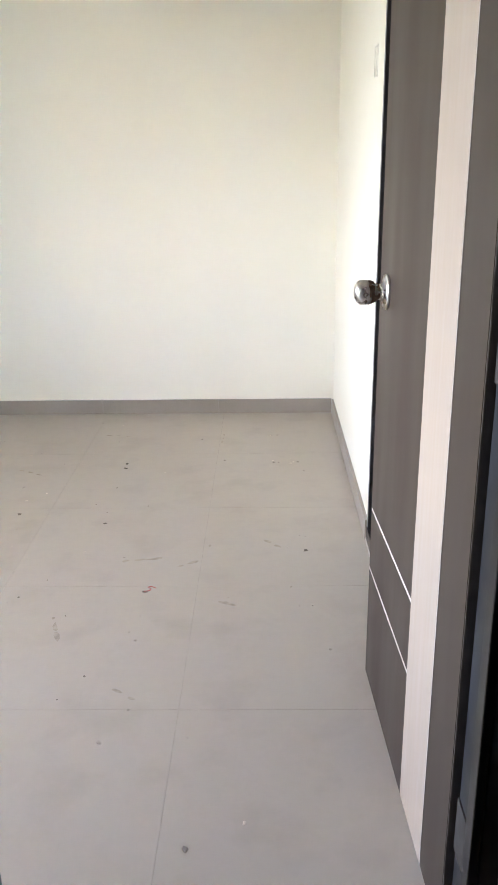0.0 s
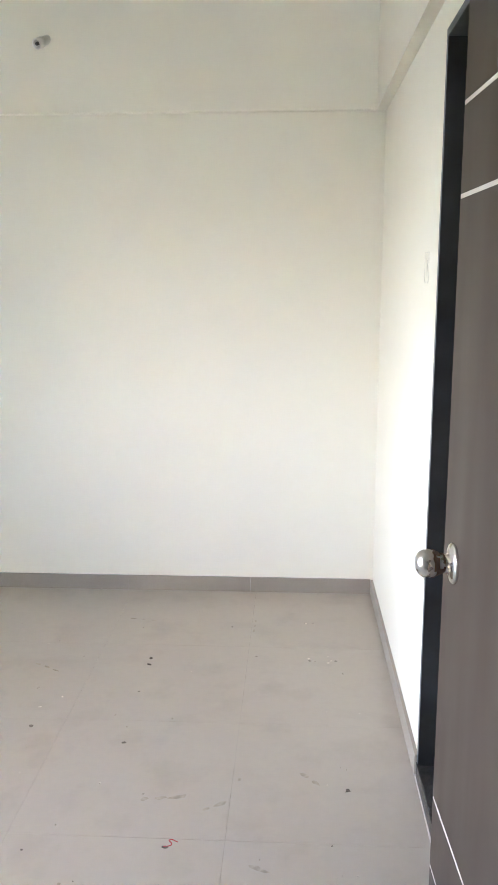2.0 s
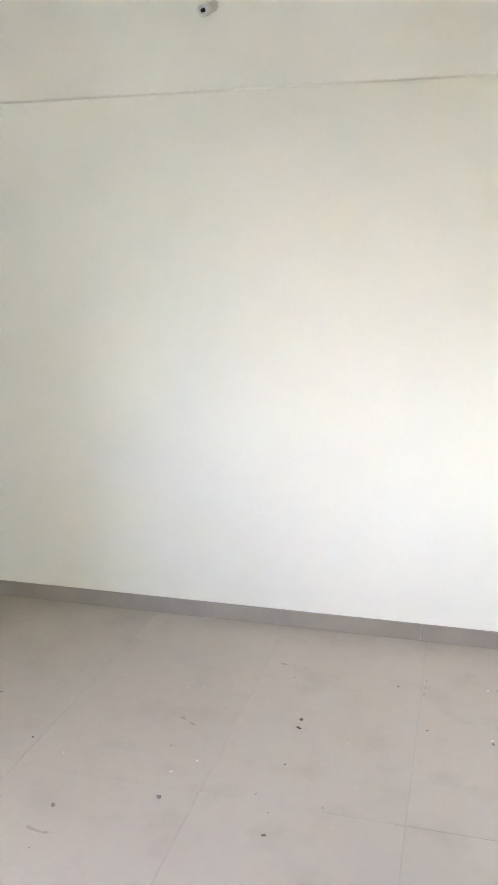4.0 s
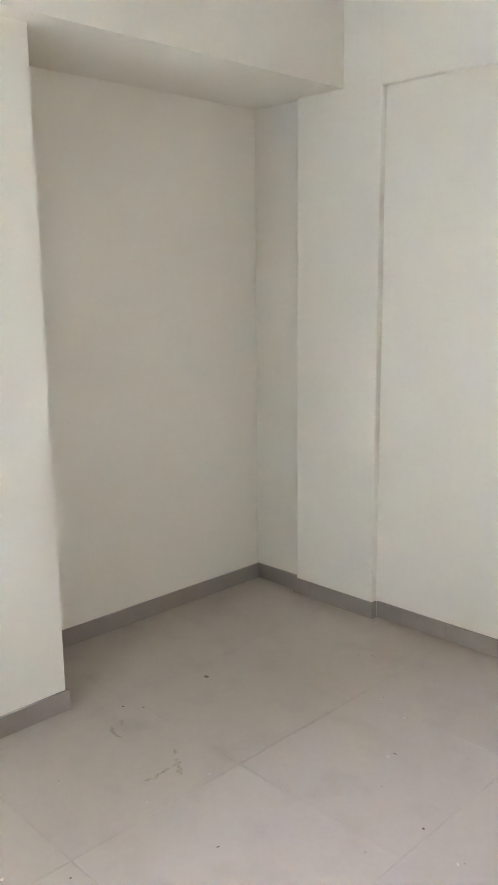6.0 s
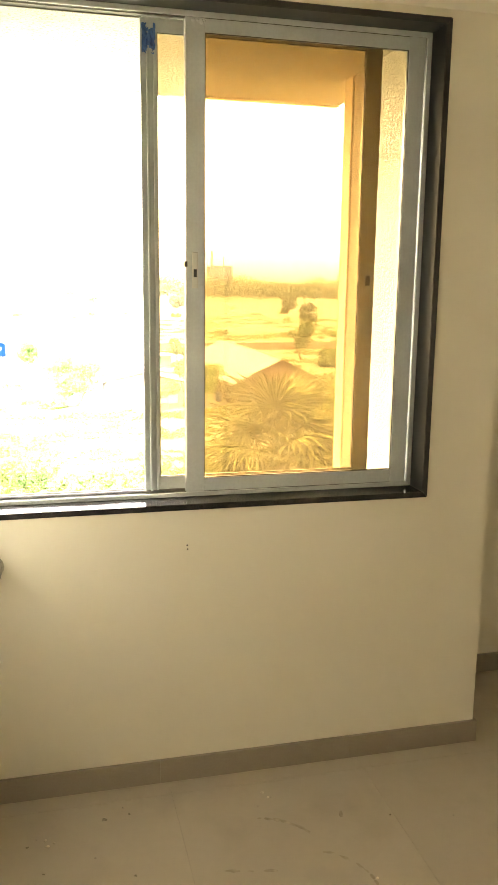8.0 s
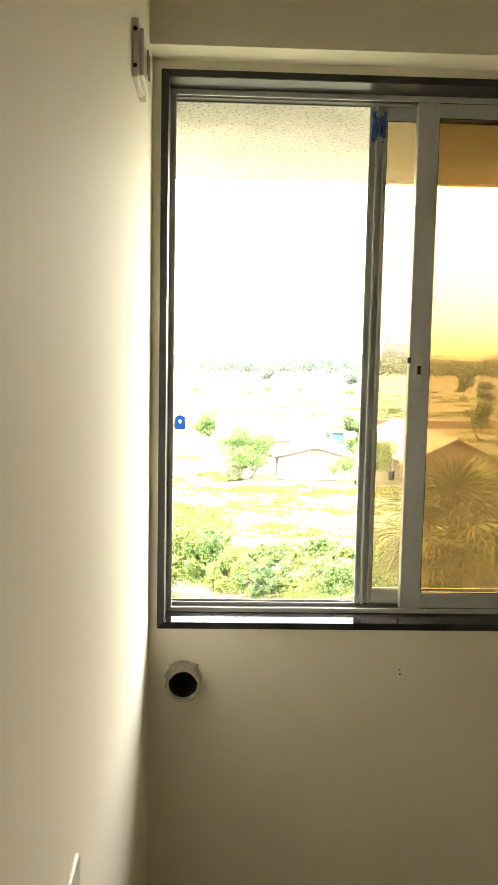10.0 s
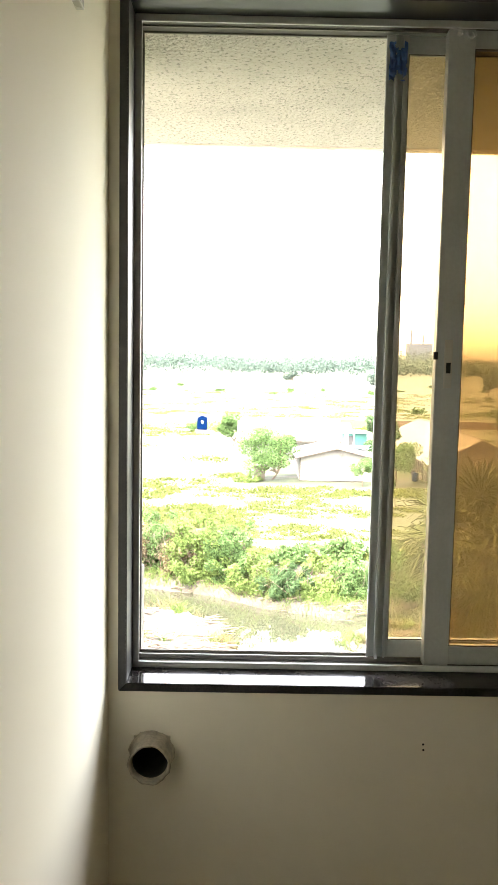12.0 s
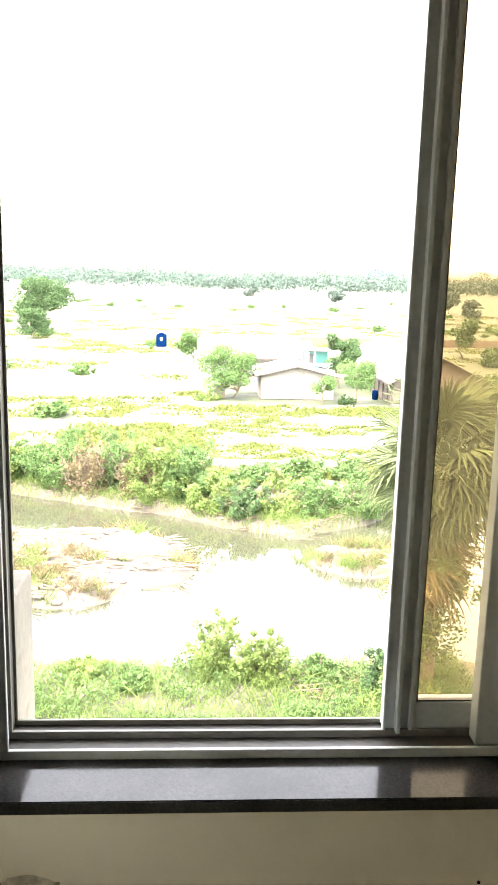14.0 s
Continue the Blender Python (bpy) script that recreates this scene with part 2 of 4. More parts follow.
# ---- building helpers ----


def add_box(bm, a, b, bevel=0.0, turn=None):
    made = bmesh.ops.create_cube(bm, size=1)["verts"]
    for v in made:
        v.co = Vector([(a[i] + b[i]) / 2 + v.co[i] * (b[i] - a[i]) for i in range(3)])
    if bevel:
        edges = list({e for v in made for e in v.link_edges})
        res = bmesh.ops.bevel(bm, geom=edges, offset=bevel, segments=2, affect="EDGES", profile=0.6)
        made = res["verts"]
    if turn is not None:
        bmesh.ops.transform(bm, matrix=turn, verts=made)
    return made


def add_tube(bm, p, q, r1, r2, seg=20, caps=True):
    p, q = Vector(p), Vector(q)
    made = bmesh.ops.create_cone(bm, cap_ends=caps, segments=seg, radius1=r1, radius2=r2, depth=(q - p).length)["verts"]
    m = Matrix.Translation((p + q) / 2) @ (q - p).to_track_quat("Z", "Y").to_matrix().to_4x4()
    bmesh.ops.transform(bm, matrix=m, verts=made)
    return made


def lathe(bm, profile, seg=28):
    """A surface of revolution round z from (radius, height) pairs."""
    rings = [[bm.verts.new((r * math.cos(2 * math.pi * k / seg), r * math.sin(2 * math.pi * k / seg), z)) for k in range(seg)] for r, z in profile]
    for lo, hi in zip(rings, rings[1:]):
        for k in range(seg):
            bm.faces.new((lo[k], lo[(k + 1) % seg], hi[(k + 1) % seg], hi[k]))
    return [v for ring in rings for v in ring]


def part(name, bm, mat, parent=None, label="", smooth=False, m=None):
    me = bpy.data.meshes.new(name)
    bmesh.ops.recalc_face_normals(bm, faces=bm.faces[:])
    bm.to_mesh(me)
    bm.free()
    me.materials.append(mat)
    if smooth:
        me.shade_smooth()
    ob = new(name, me)
    if m is not None:
        ob.matrix_basis = m
    if parent is not None:
        ob.parent = parent
    if label:
        ob["label"] = label
    return ob


def shared(name, me, parent=None, m=None):
    ob = new(name, me)
    if m is not None:
        ob.matrix_basis = m
    if parent is not None:
        ob.parent = parent
    return ob


def boxes(name, mat, pieces, parent=None, label="", bevel=0.0):
    bm = bmesh.new()
    for a, b in pieces:
        add_box(bm, a, b, bevel)
    return part(name, bm, mat, parent, label)


def raw(name, verts, faces, mat, parent=None, label=""):
    me = bpy.data.meshes.new(name)
    me.from_pydata([tuple(v) for v in verts], [], [tuple(f) for f in faces])
    me.materials.append(mat)
    ob = new(name, me)
    if parent is not None:
        ob.parent = parent
    if label:
        ob["label"] = label
    return ob


# ---- room shell ----
XB, XC, YA, YD = 0.548, -2.517, 4.920, 1.885
XALC, YEDGE = -2.962, 3.497          # alcove back wall, end of the window wall
TOP, UNDER_C, UNDER_A = 2.80, 2.245, 2.228
WIN = (1.906, 3.284, 0.851, 2.223)   # window opening with its stone lining: y, y, z, z
DOOR_L, DOOR_R = -0.292, 0.53         # entrance opening in the south wall

tagged(boxes("floor", GROUT, [((-3.12, 1.735, -0.12), (XB + 0.13, 5.07, -0.0015)), ((-2.2, -1.6, -0.12), (2.0, 1.735, -0.0015))]), "beige vitrified tile floor with fine grey joints, dusty and scuffed", "floor", kind="structure")
wall_n = boxes("wall_north", PAINT, [
    ((-3.12, YA, 0), (XB + 0.13, 5.07, TOP)),
    ((XALC, 4.916, 0), (-2.68, YA, UNDER_C)),
    ((XALC, 4.899, UNDER_C), (-2.68, YA, TOP))])
boxes("column_face", PAINT, [((-2.676, 4.886, -0.05), (-2.229, YA + 0.03, TOP + 0.02))], wall_n, bevel=0.008)
boxes("beam_face", PAINT, [((-2.240, 4.8865, UNDER_A), (XB + 0.02, YA + 0.03, TOP + 0.02))], wall_n, bevel=0.008)
tagged(wall_n, "cream painted plaster wall with shallow projecting column and beam", "wall", kind="structure")
tagged(boxes("wall_east", PAINT, [
    ((XB, YD, 0), (XB + 0.13, 2.600, TOP)),
    ((XB, 3.407, 0), (XB + 0.13, YA, TOP)),
    ((XB, 2.600, 2.138), (XB + 0.13, 3.407, TOP)),
    ((0.506, YD, UNDER_A), (XB, 4.898, TOP))]), "cream painted wall with doorway and a beam along its top", "wall", kind="structure")
tagged(boxes("wall_west", PAINT, [
    ((-2.70, YD, 0), (XC, 1.9385, WIN[2])), ((-2.70, 2.0135, 0), (XC, YEDGE, WIN[2])),
    ((-2.70, 1.9385, 0), (XC, 2.0135, 0.6805)), ((-2.70, 1.9385, 0.7555), (XC, 2.0135, WIN[2])),
    ((-2.70, YD, WIN[2]), (XC, WIN[0], UNDER_C)),
    ((-2.70, WIN[1], WIN[2]), (XC, YEDGE, UNDER_C)),
    ((-2.70, WIN[0], WIN[3]), (XC, WIN[1], UNDER_C)),
    ((-2.70, YD, UNDER_C), (-2.42, YEDGE, TOP)),
    ((XALC, YEDGE, UNDER_C), (-2.42, 4.898, TOP)),
    ((XALC - 0.15, YEDGE - 0.12, 0), (XALC, YA, TOP)),
    ((XALC, YEDGE - 0.12, 0), (-2.70, YEDGE, TOP))]), "cream painted window wall with a niche beside it under a deep beam", "wall", kind="structure")
tagged(boxes("wall_south", PAINT, [
    # added unseen end past x = -2.70 keeps southern sky light out
    ((-2.86, 1.735, 0), (DOOR_L, YD, TOP)),
    ((DOOR_L, 1.735, 2.10), (DOOR_R, YD, TOP)),
    ((DOOR_R, 1.735, 0), (XB + 0.13, YD, TOP))]), "cream painted plaster wall with the room's entrance and an added unseen end blocking sky light", "wall", kind="structure")
tagged(boxes("ceiling", CEIL, [((-3.12, -1.6, TOP), (2.0, 5.07, TOP + 0.15))]), "plain white painted ceiling slab", "ceiling", kind="structure")
tagged(boxes("wall_passage", PAINT, [
    ((-2.2, -1.6, 0), (-2.05, 1.735, TOP)), ((1.85, -1.6, 0), (2.0, 1.735, TOP)), ((-2.05, -1.6, 0), (1.85, -1.45, TOP))]), "plain cream walls of the passage outside the room", "wall", kind="structure")
tagged(boxes("wall_washroom", PAINT, [
    ((XB + 0.13, 2.3, 0), (1.9, 2.42, TOP)), ((XB + 0.13, 3.75, 0), (1.9, 3.87, TOP)), ((1.9, 2.3, 0), (2.0, 3.87, TOP)), ((XB + 0.13, 2.42, -0.12), (1.9, 3.75, 0.03)), ((XB + 0.13, 2.3, TOP), (2.0, 3.87, TOP + 0.1))]), "plain walls of the unlit washroom behind the doorway", "wall", kind="structure")

# ---- skirting, tile by tile ----
PITCH, SK_H, SK_T = 0.606, 0.074, 0.011


def skirting(name, label, runs):
    """Runs of skirting tiles: (axis, start, end, offset, side) along a wall face."""
    root = None
    for axis, start, end, face, side, phase in runs:
        cuts = [start] + [c for c in np.arange(phase - 12 * PITCH, end, PITCH) if start + 0.02 < c < end - 0.02] + [end]
        for a, b in zip(cuts, cuts[1:]):
            lo, hi = sorted((face, face + side * SK_T))
            bm = bmesh.new()
            p, q = ((a + 0.0003, lo, 0.0), (b - 0.0003, hi, SK_H)) if axis == "x" else ((lo, a + 0.0003, 0.0), (hi, b - 0.0003, SK_H))
            add_box(bm, p, q, 0.0008)
            if root is None:
                root = part(name, bm, SKIRT)
                tagged(root, label, "baseboard", kind="structure")
            else:
                part("skirting_tile", bm, SKIRT, root)
    return root


skirting("baseboard", "grey-brown tile skirting along the foot of the walls", [
    ("x", -2.229 + SK_T, XB - SK_T, YA, -1, -0.048), ("x", -2.676 - SK_T, -2.229 + SK_T, 4.885, -1, -5), ("y", 4.885, YA - SK_T, -2.229, 1, -5), ("x", XALC, -2.676 - SK_T, 4.916, -1, -5),
    ("y", 3.407, YA - SK_T, XB, -1, 4.4), ("y", YD + SK_T, 2.600, XB, -1, 2.4),
    ("y", YD, YEDGE, XC, 1, 2.45), ("x", XALC + SK_T, XC + SK_T, YEDGE, 1, -2.7), ("y", YEDGE + SK_T, YA - SK_T, XALC, 1, 4.05),
    ("x", XC + SK_T, DOOR_L - 0.03, YD, 1, -1.1)])

# ---- entrance: stone frame and open leaf ----
door = boxes("door_1", GRANITE, [((0.500, 1.738, 0), (DOOR_R, 1.866, 2.075))], bevel=0.003)
tagged(door, "black granite door frame around the room's entrance", "door frame", kind="structure")
boxes("jamb_edge", GRANITE, [((0.485, 1.738, 0), (0.4995, 1.772, 2.06))], door, bevel=0.003)
boxes("jamb", GRANITE, [((DOOR_L, 1.738, 0), (DOOR_L + 0.03, 1.866, 2.075))], door, bevel=0.003)
boxes("jamb_edge", GRANITE, [((DOOR_L + 0.0305, 1.738, 0), (DOOR_L + 0.080, 1.772, 2.06))], door, bevel=0.003)
boxes("head", GRANITE, [((DOOR_L, 1.738, 2.076), (DOOR_R, 1.866, 2.099))], door, bevel=0.003)
boxes("hinge", ALU_DARK, [((0.4965, 1.800, 0.98), (0.4995, 1.862, 1.08)), ((0.4965, 1.800, 1.80), (0.4995, 1.862, 1.90)), ((0.4965, 1.800, 0.20), (0.4995, 1.862, 0.30))], door, "dull dark butt hinges")

LEAF_W, LEAF_H, LEAF_T = 0.765, 2.055, 0.032
leaf = new("door_leaf")
leaf.matrix_basis = Matrix.Translation((0.4850, 1.868, 0.006)) @ Matrix.Rotation(radians(2.65), 4, "Z")
tagged(leaf, "dark brown laminated door standing open, with pale band and inlays", "door")
# leaf axes: y from hinge to lock edge, x from the shown face into the thickness
s1, s2 = 0.146, 0.324


def leaf_panel(name, a, b, mat, label=""):
    bm = bmesh.new()
    add_box(bm, a, b, 0.0008)
    return part(name, bm, mat, leaf, label)


leaf_panel("core", (0.0014, 0.0, 0.0), (LEAF_T, LEAF_W, LEAF_H), EDGE)
leaf_panel("panel", (0.0, 0.001, 0.0), (0.0013, s1 - 0.001, LEAF_H), LAMINATE)
leaf_panel("band", (-0.0004, s1, 0.0), (0.0013, s2, LEAF_H), PALE, "pale ash vertical band")
leaf_panel("band_edge", (-0.0008, s1 - 0.003, 0.0), (0.0012, s1 - 0.0005, LEAF_H), INLAY, "white edge strip")
zs = [0.0, 0.296, 0.455, 1.641, 1.798, LEAF_H]
for lo, hi in zip(zs, zs[1:]):
    leaf_panel("panel", (0.0, s2 + 0.001, lo + 0.004 if lo else 0.0), (0.0013, LEAF_W - 0.001, hi - 0.004 if hi < LEAF_H else hi), LAMINATE)
for z in zs[1:-1]:
    leaf_panel("inlay", (0.0002, s2 + 0.001, z - 0.004), (0.0013, LEAF_W - 0.001, z + 0.004), INLAY, "white inlay strip")
# ball knob on a round rose, half wrapped in torn film
kn = Matrix.Translation((0, LEAF_W - 0.078, 0.985)) @ Matrix.Rotation(radians(-90), 4, "Y")
bm = bmesh.new()
lathe(bm, [(0.001, 0.0), (0.037, 0.0), (0.038, 0.002), (0.036, 0.005), (0.026, 0.008), (0.018, 0.011), (0.016, 0.02), (0.016, 0.024)])
part("rose", bm, STEEL, leaf, "round steel rose", True, kn)
bm = bmesh.new()
lathe(bm, [(0.0145, 0.023), (0.017, 0.028), (0.0235, 0.036), (0.0262, 0.046), (0.0255, 0.056), (0.021, 0.064), (0.013, 0.069), (0.005, 0.0705), (0.0005, 0.071)])
knob = part("knob", bm, STEEL, leaf, "scuffed steel ball knob", True, kn)
bm = bmesh.new()
made = lathe(bm, [(0.0165, 0.017), (0.0195, 0.022), (0.0215, 0.028), (0.0255, 0.036), (0.0263, 0.041)], 40)
for v in made:
    a = math.atan2(v.co.y, v.co.x)
    v.co *= 1 + 0.10 * noise.noise(v.co * 90)
bmesh.ops.delete(bm, geom=[f for f in bm.faces if noise.noise(f.calc_center_median() * 55) > 0.12], context="FACES")
part("wrapping", bm, RUST, knob, "torn brown wrapping on the knob neck")
bm = bmesh.new()
add_tube(bm, (0, 0, 0), (0, 0, 0.0008), 0.005, 0.005, 14)
part("keyhole", bm, BLACK, knob, "", False, Matrix.Translation((0.012, 0.0, 0.0668)) @ Matrix.Rotation(radians(25), 4, "Y"))

# ---- washroom doorway ----
wash = boxes("door_2", GRANITE, [((XB - 0.004, 3.383, 0.052), (XB + 0.134, 3.406, 2.115))], bevel=0.002)
tagged(wash, "polished black granite frame of the washroom doorway", "door frame", kind="structure")
boxes("jamb", GRANITE, [((XB - 0.004, 2.601, 0.052), (XB + 0.134, 2.624, 2.115))], wash, bevel=0.002)
boxes("head", GRANITE, [((XB - 0.004, 2.601, 2.1155), (XB + 0.134, 3.406, 2.1375))], wash, bevel=0.002)
boxes("threshold", GRANITE_SILL, [((XB - 0.006, 2.601, 0.0), (XB + 0.134, 3.406, 0.0515))], wash, "chipped black granite threshold", bevel=0.003)
boxes("threshold_edge", INLAY, [((XB - 0.009, 2.601, 0.0), (XB - 0.0065, 3.406, 0.008))], wash, "pale mortar line")

# ---- window ----
y0, y1, z0, z1 = WIN
win = new("window_1")
tagged(win, "sliding aluminium window with amber glass in a black granite surround, one side open", "window", kind="structure")


def mitred(name, along, lo, hi, at, inward, mat, label=""):
    """One slab of the stone surround with mitred ends; at is the outer face, inward its direction."""
    t, xf, xb = 0.0175, XC + 0.006, -2.70
    bm = bmesh.new()
    vs = []
    for x in (xf, xb):
        for u, d in ((lo, 0), (hi, 0), (hi - t, t), (lo + t, t)):
            vs.append(bm.verts.new((x, u, at + inward * d) if along == "y" else (x, at + inward * d, u)))
    for f in ((0, 1, 2, 3), (4, 5, 6, 7), (0, 1, 5, 4), (1, 2, 6, 5), (2, 3, 7, 6), (3, 0, 4, 7)):
        bm.faces.new([vs[k] for k in f])
    bmesh.ops.recalc_face_normals(bm, faces=bm.faces[:])
    bmesh.ops.bevel(bm, geom=bm.edges[:], offset=0.0016, segments=2, affect="EDGES")
    return part(name, bm, mat, win, label)


mitred("sill", "y", y0, y1, z0, 1, GRANITE_SILL, "dusty polished black granite sill")
mitred("head", "y", y0, y1, z1, -1, GRANITE)
mitred("jamb", "z", z0, z1, y0, 1, GRANITE)
mitred("jamb", "z", z0, z1, y1, -1, GRANITE)
a0, a1, b0, b1 = y0 + 0.0178, y1 - 0.0178, z0 + 0.0178, z1 - 0.0178      # clear opening in the stone
XF = -2.597                                                            # front of the aluminium


def alu_frame(name, x0, x1, ya, yb, za, zb, w, wb, mat, parent, wt=None, bevel=0.0015):
    wt = w if wt is None else wt
    bm = bmesh.new()
    add_box(bm, (x1, ya, za), (x0, yb, za + wb), bevel)
    add_box(bm, (x1, ya, zb - wt), (x0, yb, zb), bevel)
    add_box(bm, (x1 + 0.0004, ya + 0.0002, za + wb - 0.001), (x0 + 0.0004, ya + w, zb - wt + 0.001), bevel)
    add_box(bm, (x1 + 0.0004, yb - w, za + wb - 0.001), (x0 + 0.0004, yb - 0.0002, zb - wt + 0.001), bevel)
    return part(name, bm, mat, parent)


outer = alu_frame("track_frame", XF, XF - 0.006, a0, a1, b0, b1, 0.014, 0.013, ALU, win)
# the groove's shade is put into the bed's dark colour
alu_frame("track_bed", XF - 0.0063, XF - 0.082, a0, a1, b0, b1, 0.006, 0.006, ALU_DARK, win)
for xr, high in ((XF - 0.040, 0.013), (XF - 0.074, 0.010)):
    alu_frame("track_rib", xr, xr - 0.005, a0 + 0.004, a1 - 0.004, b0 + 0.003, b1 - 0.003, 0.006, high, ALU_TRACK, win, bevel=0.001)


def sash(x0, ya, yb, label, stile_l, stile_r):
    """A sliding sash: a frame of square tubes round an amber pane."""
    za, zb = b0 + 0.010, b1 - 0.012
    x1 = x0 - 0.026
    bm = bmesh.new()
    for p, q in (((x1, ya, za), (x0, ya + stile_l, zb)), ((x1, yb - stile_r, za), (x0, yb, zb))):
        add_box(bm, p, q, 0.002)
    for p, q in (((x1 + 0.002, ya + stile_l, za + 0.002), (x0 - 0.002, yb - stile_r, za + 0.042)), ((x1 + 0.002, ya + stile_l, zb - 0.036), (x0 - 0.002, yb - stile_r, zb - 0.001))):
        add_box(bm, p, q, 0.0015)
    ob = part("sash", bm, ALU, win, label)
    boxes("pane", AMBER, [((x0 - 0.0155, ya + stile_l - 0.006, za + 0.036), (x0 - 0.0105, yb - stile_r + 0.006, zb - 0.030))], ob, "amber tinted glass")
    boxes("gasket", BLACK, [
        ((x0 - 0.0100, ya + stile_l, za + 0.0421), (x0 - 0.0035, yb - stile_r, za + 0.0445)), ((x0 - 0.0100, ya + stile_l, zb - 0.0385), (x0 - 0.0035, yb - stile_r, zb - 0.0362)),
        ((x0 - 0.0100, ya + stile_l + 0.0001, za + 0.0446), (x0 - 0.0035, ya + stile_l + 0.0022, zb - 0.0386)), ((x0 - 0.0100, yb - stile_r - 0.0022, za + 0.0446), (x0 - 0.0035, yb - stile_r - 0.0001, zb - 0.0386))], ob, "black rubber gasket")
    return ob, za, zb


inner_sash, sa, sb = sash(XF - 0.011, 2.549, 3.251, "inner sliding sash of grey aluminium", 0.054, 0.050)
outer_sash, _, _ = sash(XF - 0.047, 2.434, 3.135, "outer sliding sash pushed open behind the inner one", 0.043, 0.050)


def latch(parent, x, y, z):
    bm = bmesh.new()
    add_box(bm, (x - 0.002, y - 0.0085, z - 0.056), (x + 0.003, y + 0.0085, z + 0.044), 0.002)
    plate = part("latch", bm, LATCH, parent, "pale plastic latch plate")
    return plate


latch(inner_sash, XF - 0.0105, 2.575, 1.533)
boxes("latch_slot", BLACK, [((XF - 0.0078, 2.5705, 1.508), (XF - 0.0055, 2.5795, 1.530))], inner_sash)
boxes("latch_lever", BLACK, [((XF - 0.014, 2.543, 1.536), (XF - 0.004, 2.5525, 1.552))], inner_sash, "black latch lever", 0.002)
boxes("latch", ALU_DARK, [((XF - 0.0468, 3.106, 1.49), (XF - 0.044, 3.120, 1.52))], outer_sash, "dark keeper on the far stile", 0.001)
boxes("interlock", ALU, [((XF - 0.0470, 2.4470, sa + 0.004), (XF - 0.0330, 2.4530, sb - 0.004)), ((XF - 0.0470, 2.4300, sa + 0.004), (XF - 0.0400, 2.4345, sb - 0.004)), ((XF - 0.0470, 2.4660, sa + 0.004), (XF - 0.0400, 2.4710, sb - 0.004))], outer_sash, "ribbed interlock strip", 0.001)
bm = bmesh.new()
bmesh.ops.create_grid(bm, x_segments=14, y_segments=18, size=0.5)
for v in bm.verts:
    n = noise.noise(Vector((v.co.x * 5, v.co.y * 5, 3.0)))
    v.co = Vector((XF - 0.030 + 0.006 * n, 2.452 + v.co.x * 0.036 * (1 + 0.25 * n), 2.135 + v.co.y * 0.075 * (1 + 0.2 * noise.noise(v.co * 4))))
bmesh.ops.delete(bm, geom=[f for f in bm.faces if noise.noise(f.calc_center_median() * 45) > 0.28], context="FACES")
part("film_scrap", bm, FILM, outer_sash, "torn scrap of blue protective film")
bm = bmesh.new()
for k in range(5):
    bmesh.ops.create_icosphere(bm, subdivisions=1, radius=0.004 + 0.003 * random.random(), matrix=Matrix.Translation((XF - 0.012 + 0.004 * random.random(), 2.545 + 0.06 * random.random(), b1 - 0.018 - 0.008 * random.random())))
part("sealant_lump", bm, ALU, inner_sash, "smeared sealant at the sash corner")

# ---- fixtures on the walls ----
bm = bmesh.new()
for r0, r1 in ((0.0422, 0.0365),):
    ring = lathe(bm, [(r1, -0.12), (r1, 0.036), (r1, 0.052), (r0 - 0.002, 0.055), (r0, 0.05), (r0 + 0.002, 0.02), (r0 + 0.003, 0.006), (r0 + 0.006, -0.001)], 36)
    for v in ring:
        if math.hypot(v.co.x, v.co.y) > r1 + 0.002 or v.co.z > 0.04:
            v.co += Vector((noise.noise(v.co * 60), noise.noise(v.co * 60 + Vector((7, 0, 0))), 0.8 * noise.noise(v.co * 45))) * 0.005
pm = Matrix.Translation((XC, 1.976, 0.718)) @ Matrix.Rotation(radians(90), 4, "Y")
pipe = part("drain_pipe", bm, PVC_OLD, None, "", True, pm)
tagged(pipe, "cement-smeared pipe stub sticking out of the wall below the window", "pipe")
# a dark liner paints the shade inside the pipe
bm = bmesh.new()
lathe(bm, [(0.0005, -0.11), (0.0360, -0.11), (0.0360, 0.034)], 30)
part("bore", bm, HOLE, pipe, "dark liner giving the pipe's bore its shade", True)

bm = bmesh.new()
lathe(bm, [(0.016, -0.02), (0.016, 0.03), (0.019, 0.031), (0.019, 0.062), (0.0155, 0.0635), (0.0125, 0.062), (0.0125, 0.03), (0.0005, 0.03)], 28)
cm = Matrix.Translation((-0.935, 4.884, 2.530)) @ Vector((-0.3, -0.85, -0.42)).to_track_quat("Z", "Y").to_matrix().to_4x4() @ Matrix.Scale(1.2, 4)
conduit = part("conduit_stub", bm, PVC, None, "", True, cm)
tagged(conduit, "white plastic conduit stub poking out of the beam", "conduit")
# added black core that stands for the shade in the stub's hole
bm = bmesh.new()
lathe(bm, [(0.0005, 0.0635), (0.006, 0.0635), (0.0065, 0.058), (0.0065, 0.03)], 18)
part("plug", bm, BLACK, conduit, "black core giving the stub's hole its shade", True)


def wall_box(name, label, category, x0, x1, za, zb, deep):
    """A socket box on the south wall: body, cover and screws."""
    bm = bmesh.new()
    add_box(bm, (x0, YD - 0.002, za), (x1, YD + deep, zb), 0.003)
    ob = part(name, bm, SWITCH)
    return tagged(ob, label, category)


sw = wall_box("switch_board", "white plastic switch board with one rocker on the wall", "switch", -1.455, -1.292, 0.828, 0.918, 0.006)
boxes("rocker", SWITCH, [((-1.402, YD + 0.0065, 0.846), (-1.378, YD + 0.013, 0.888))], sw, "white rocker switch", 0.003)
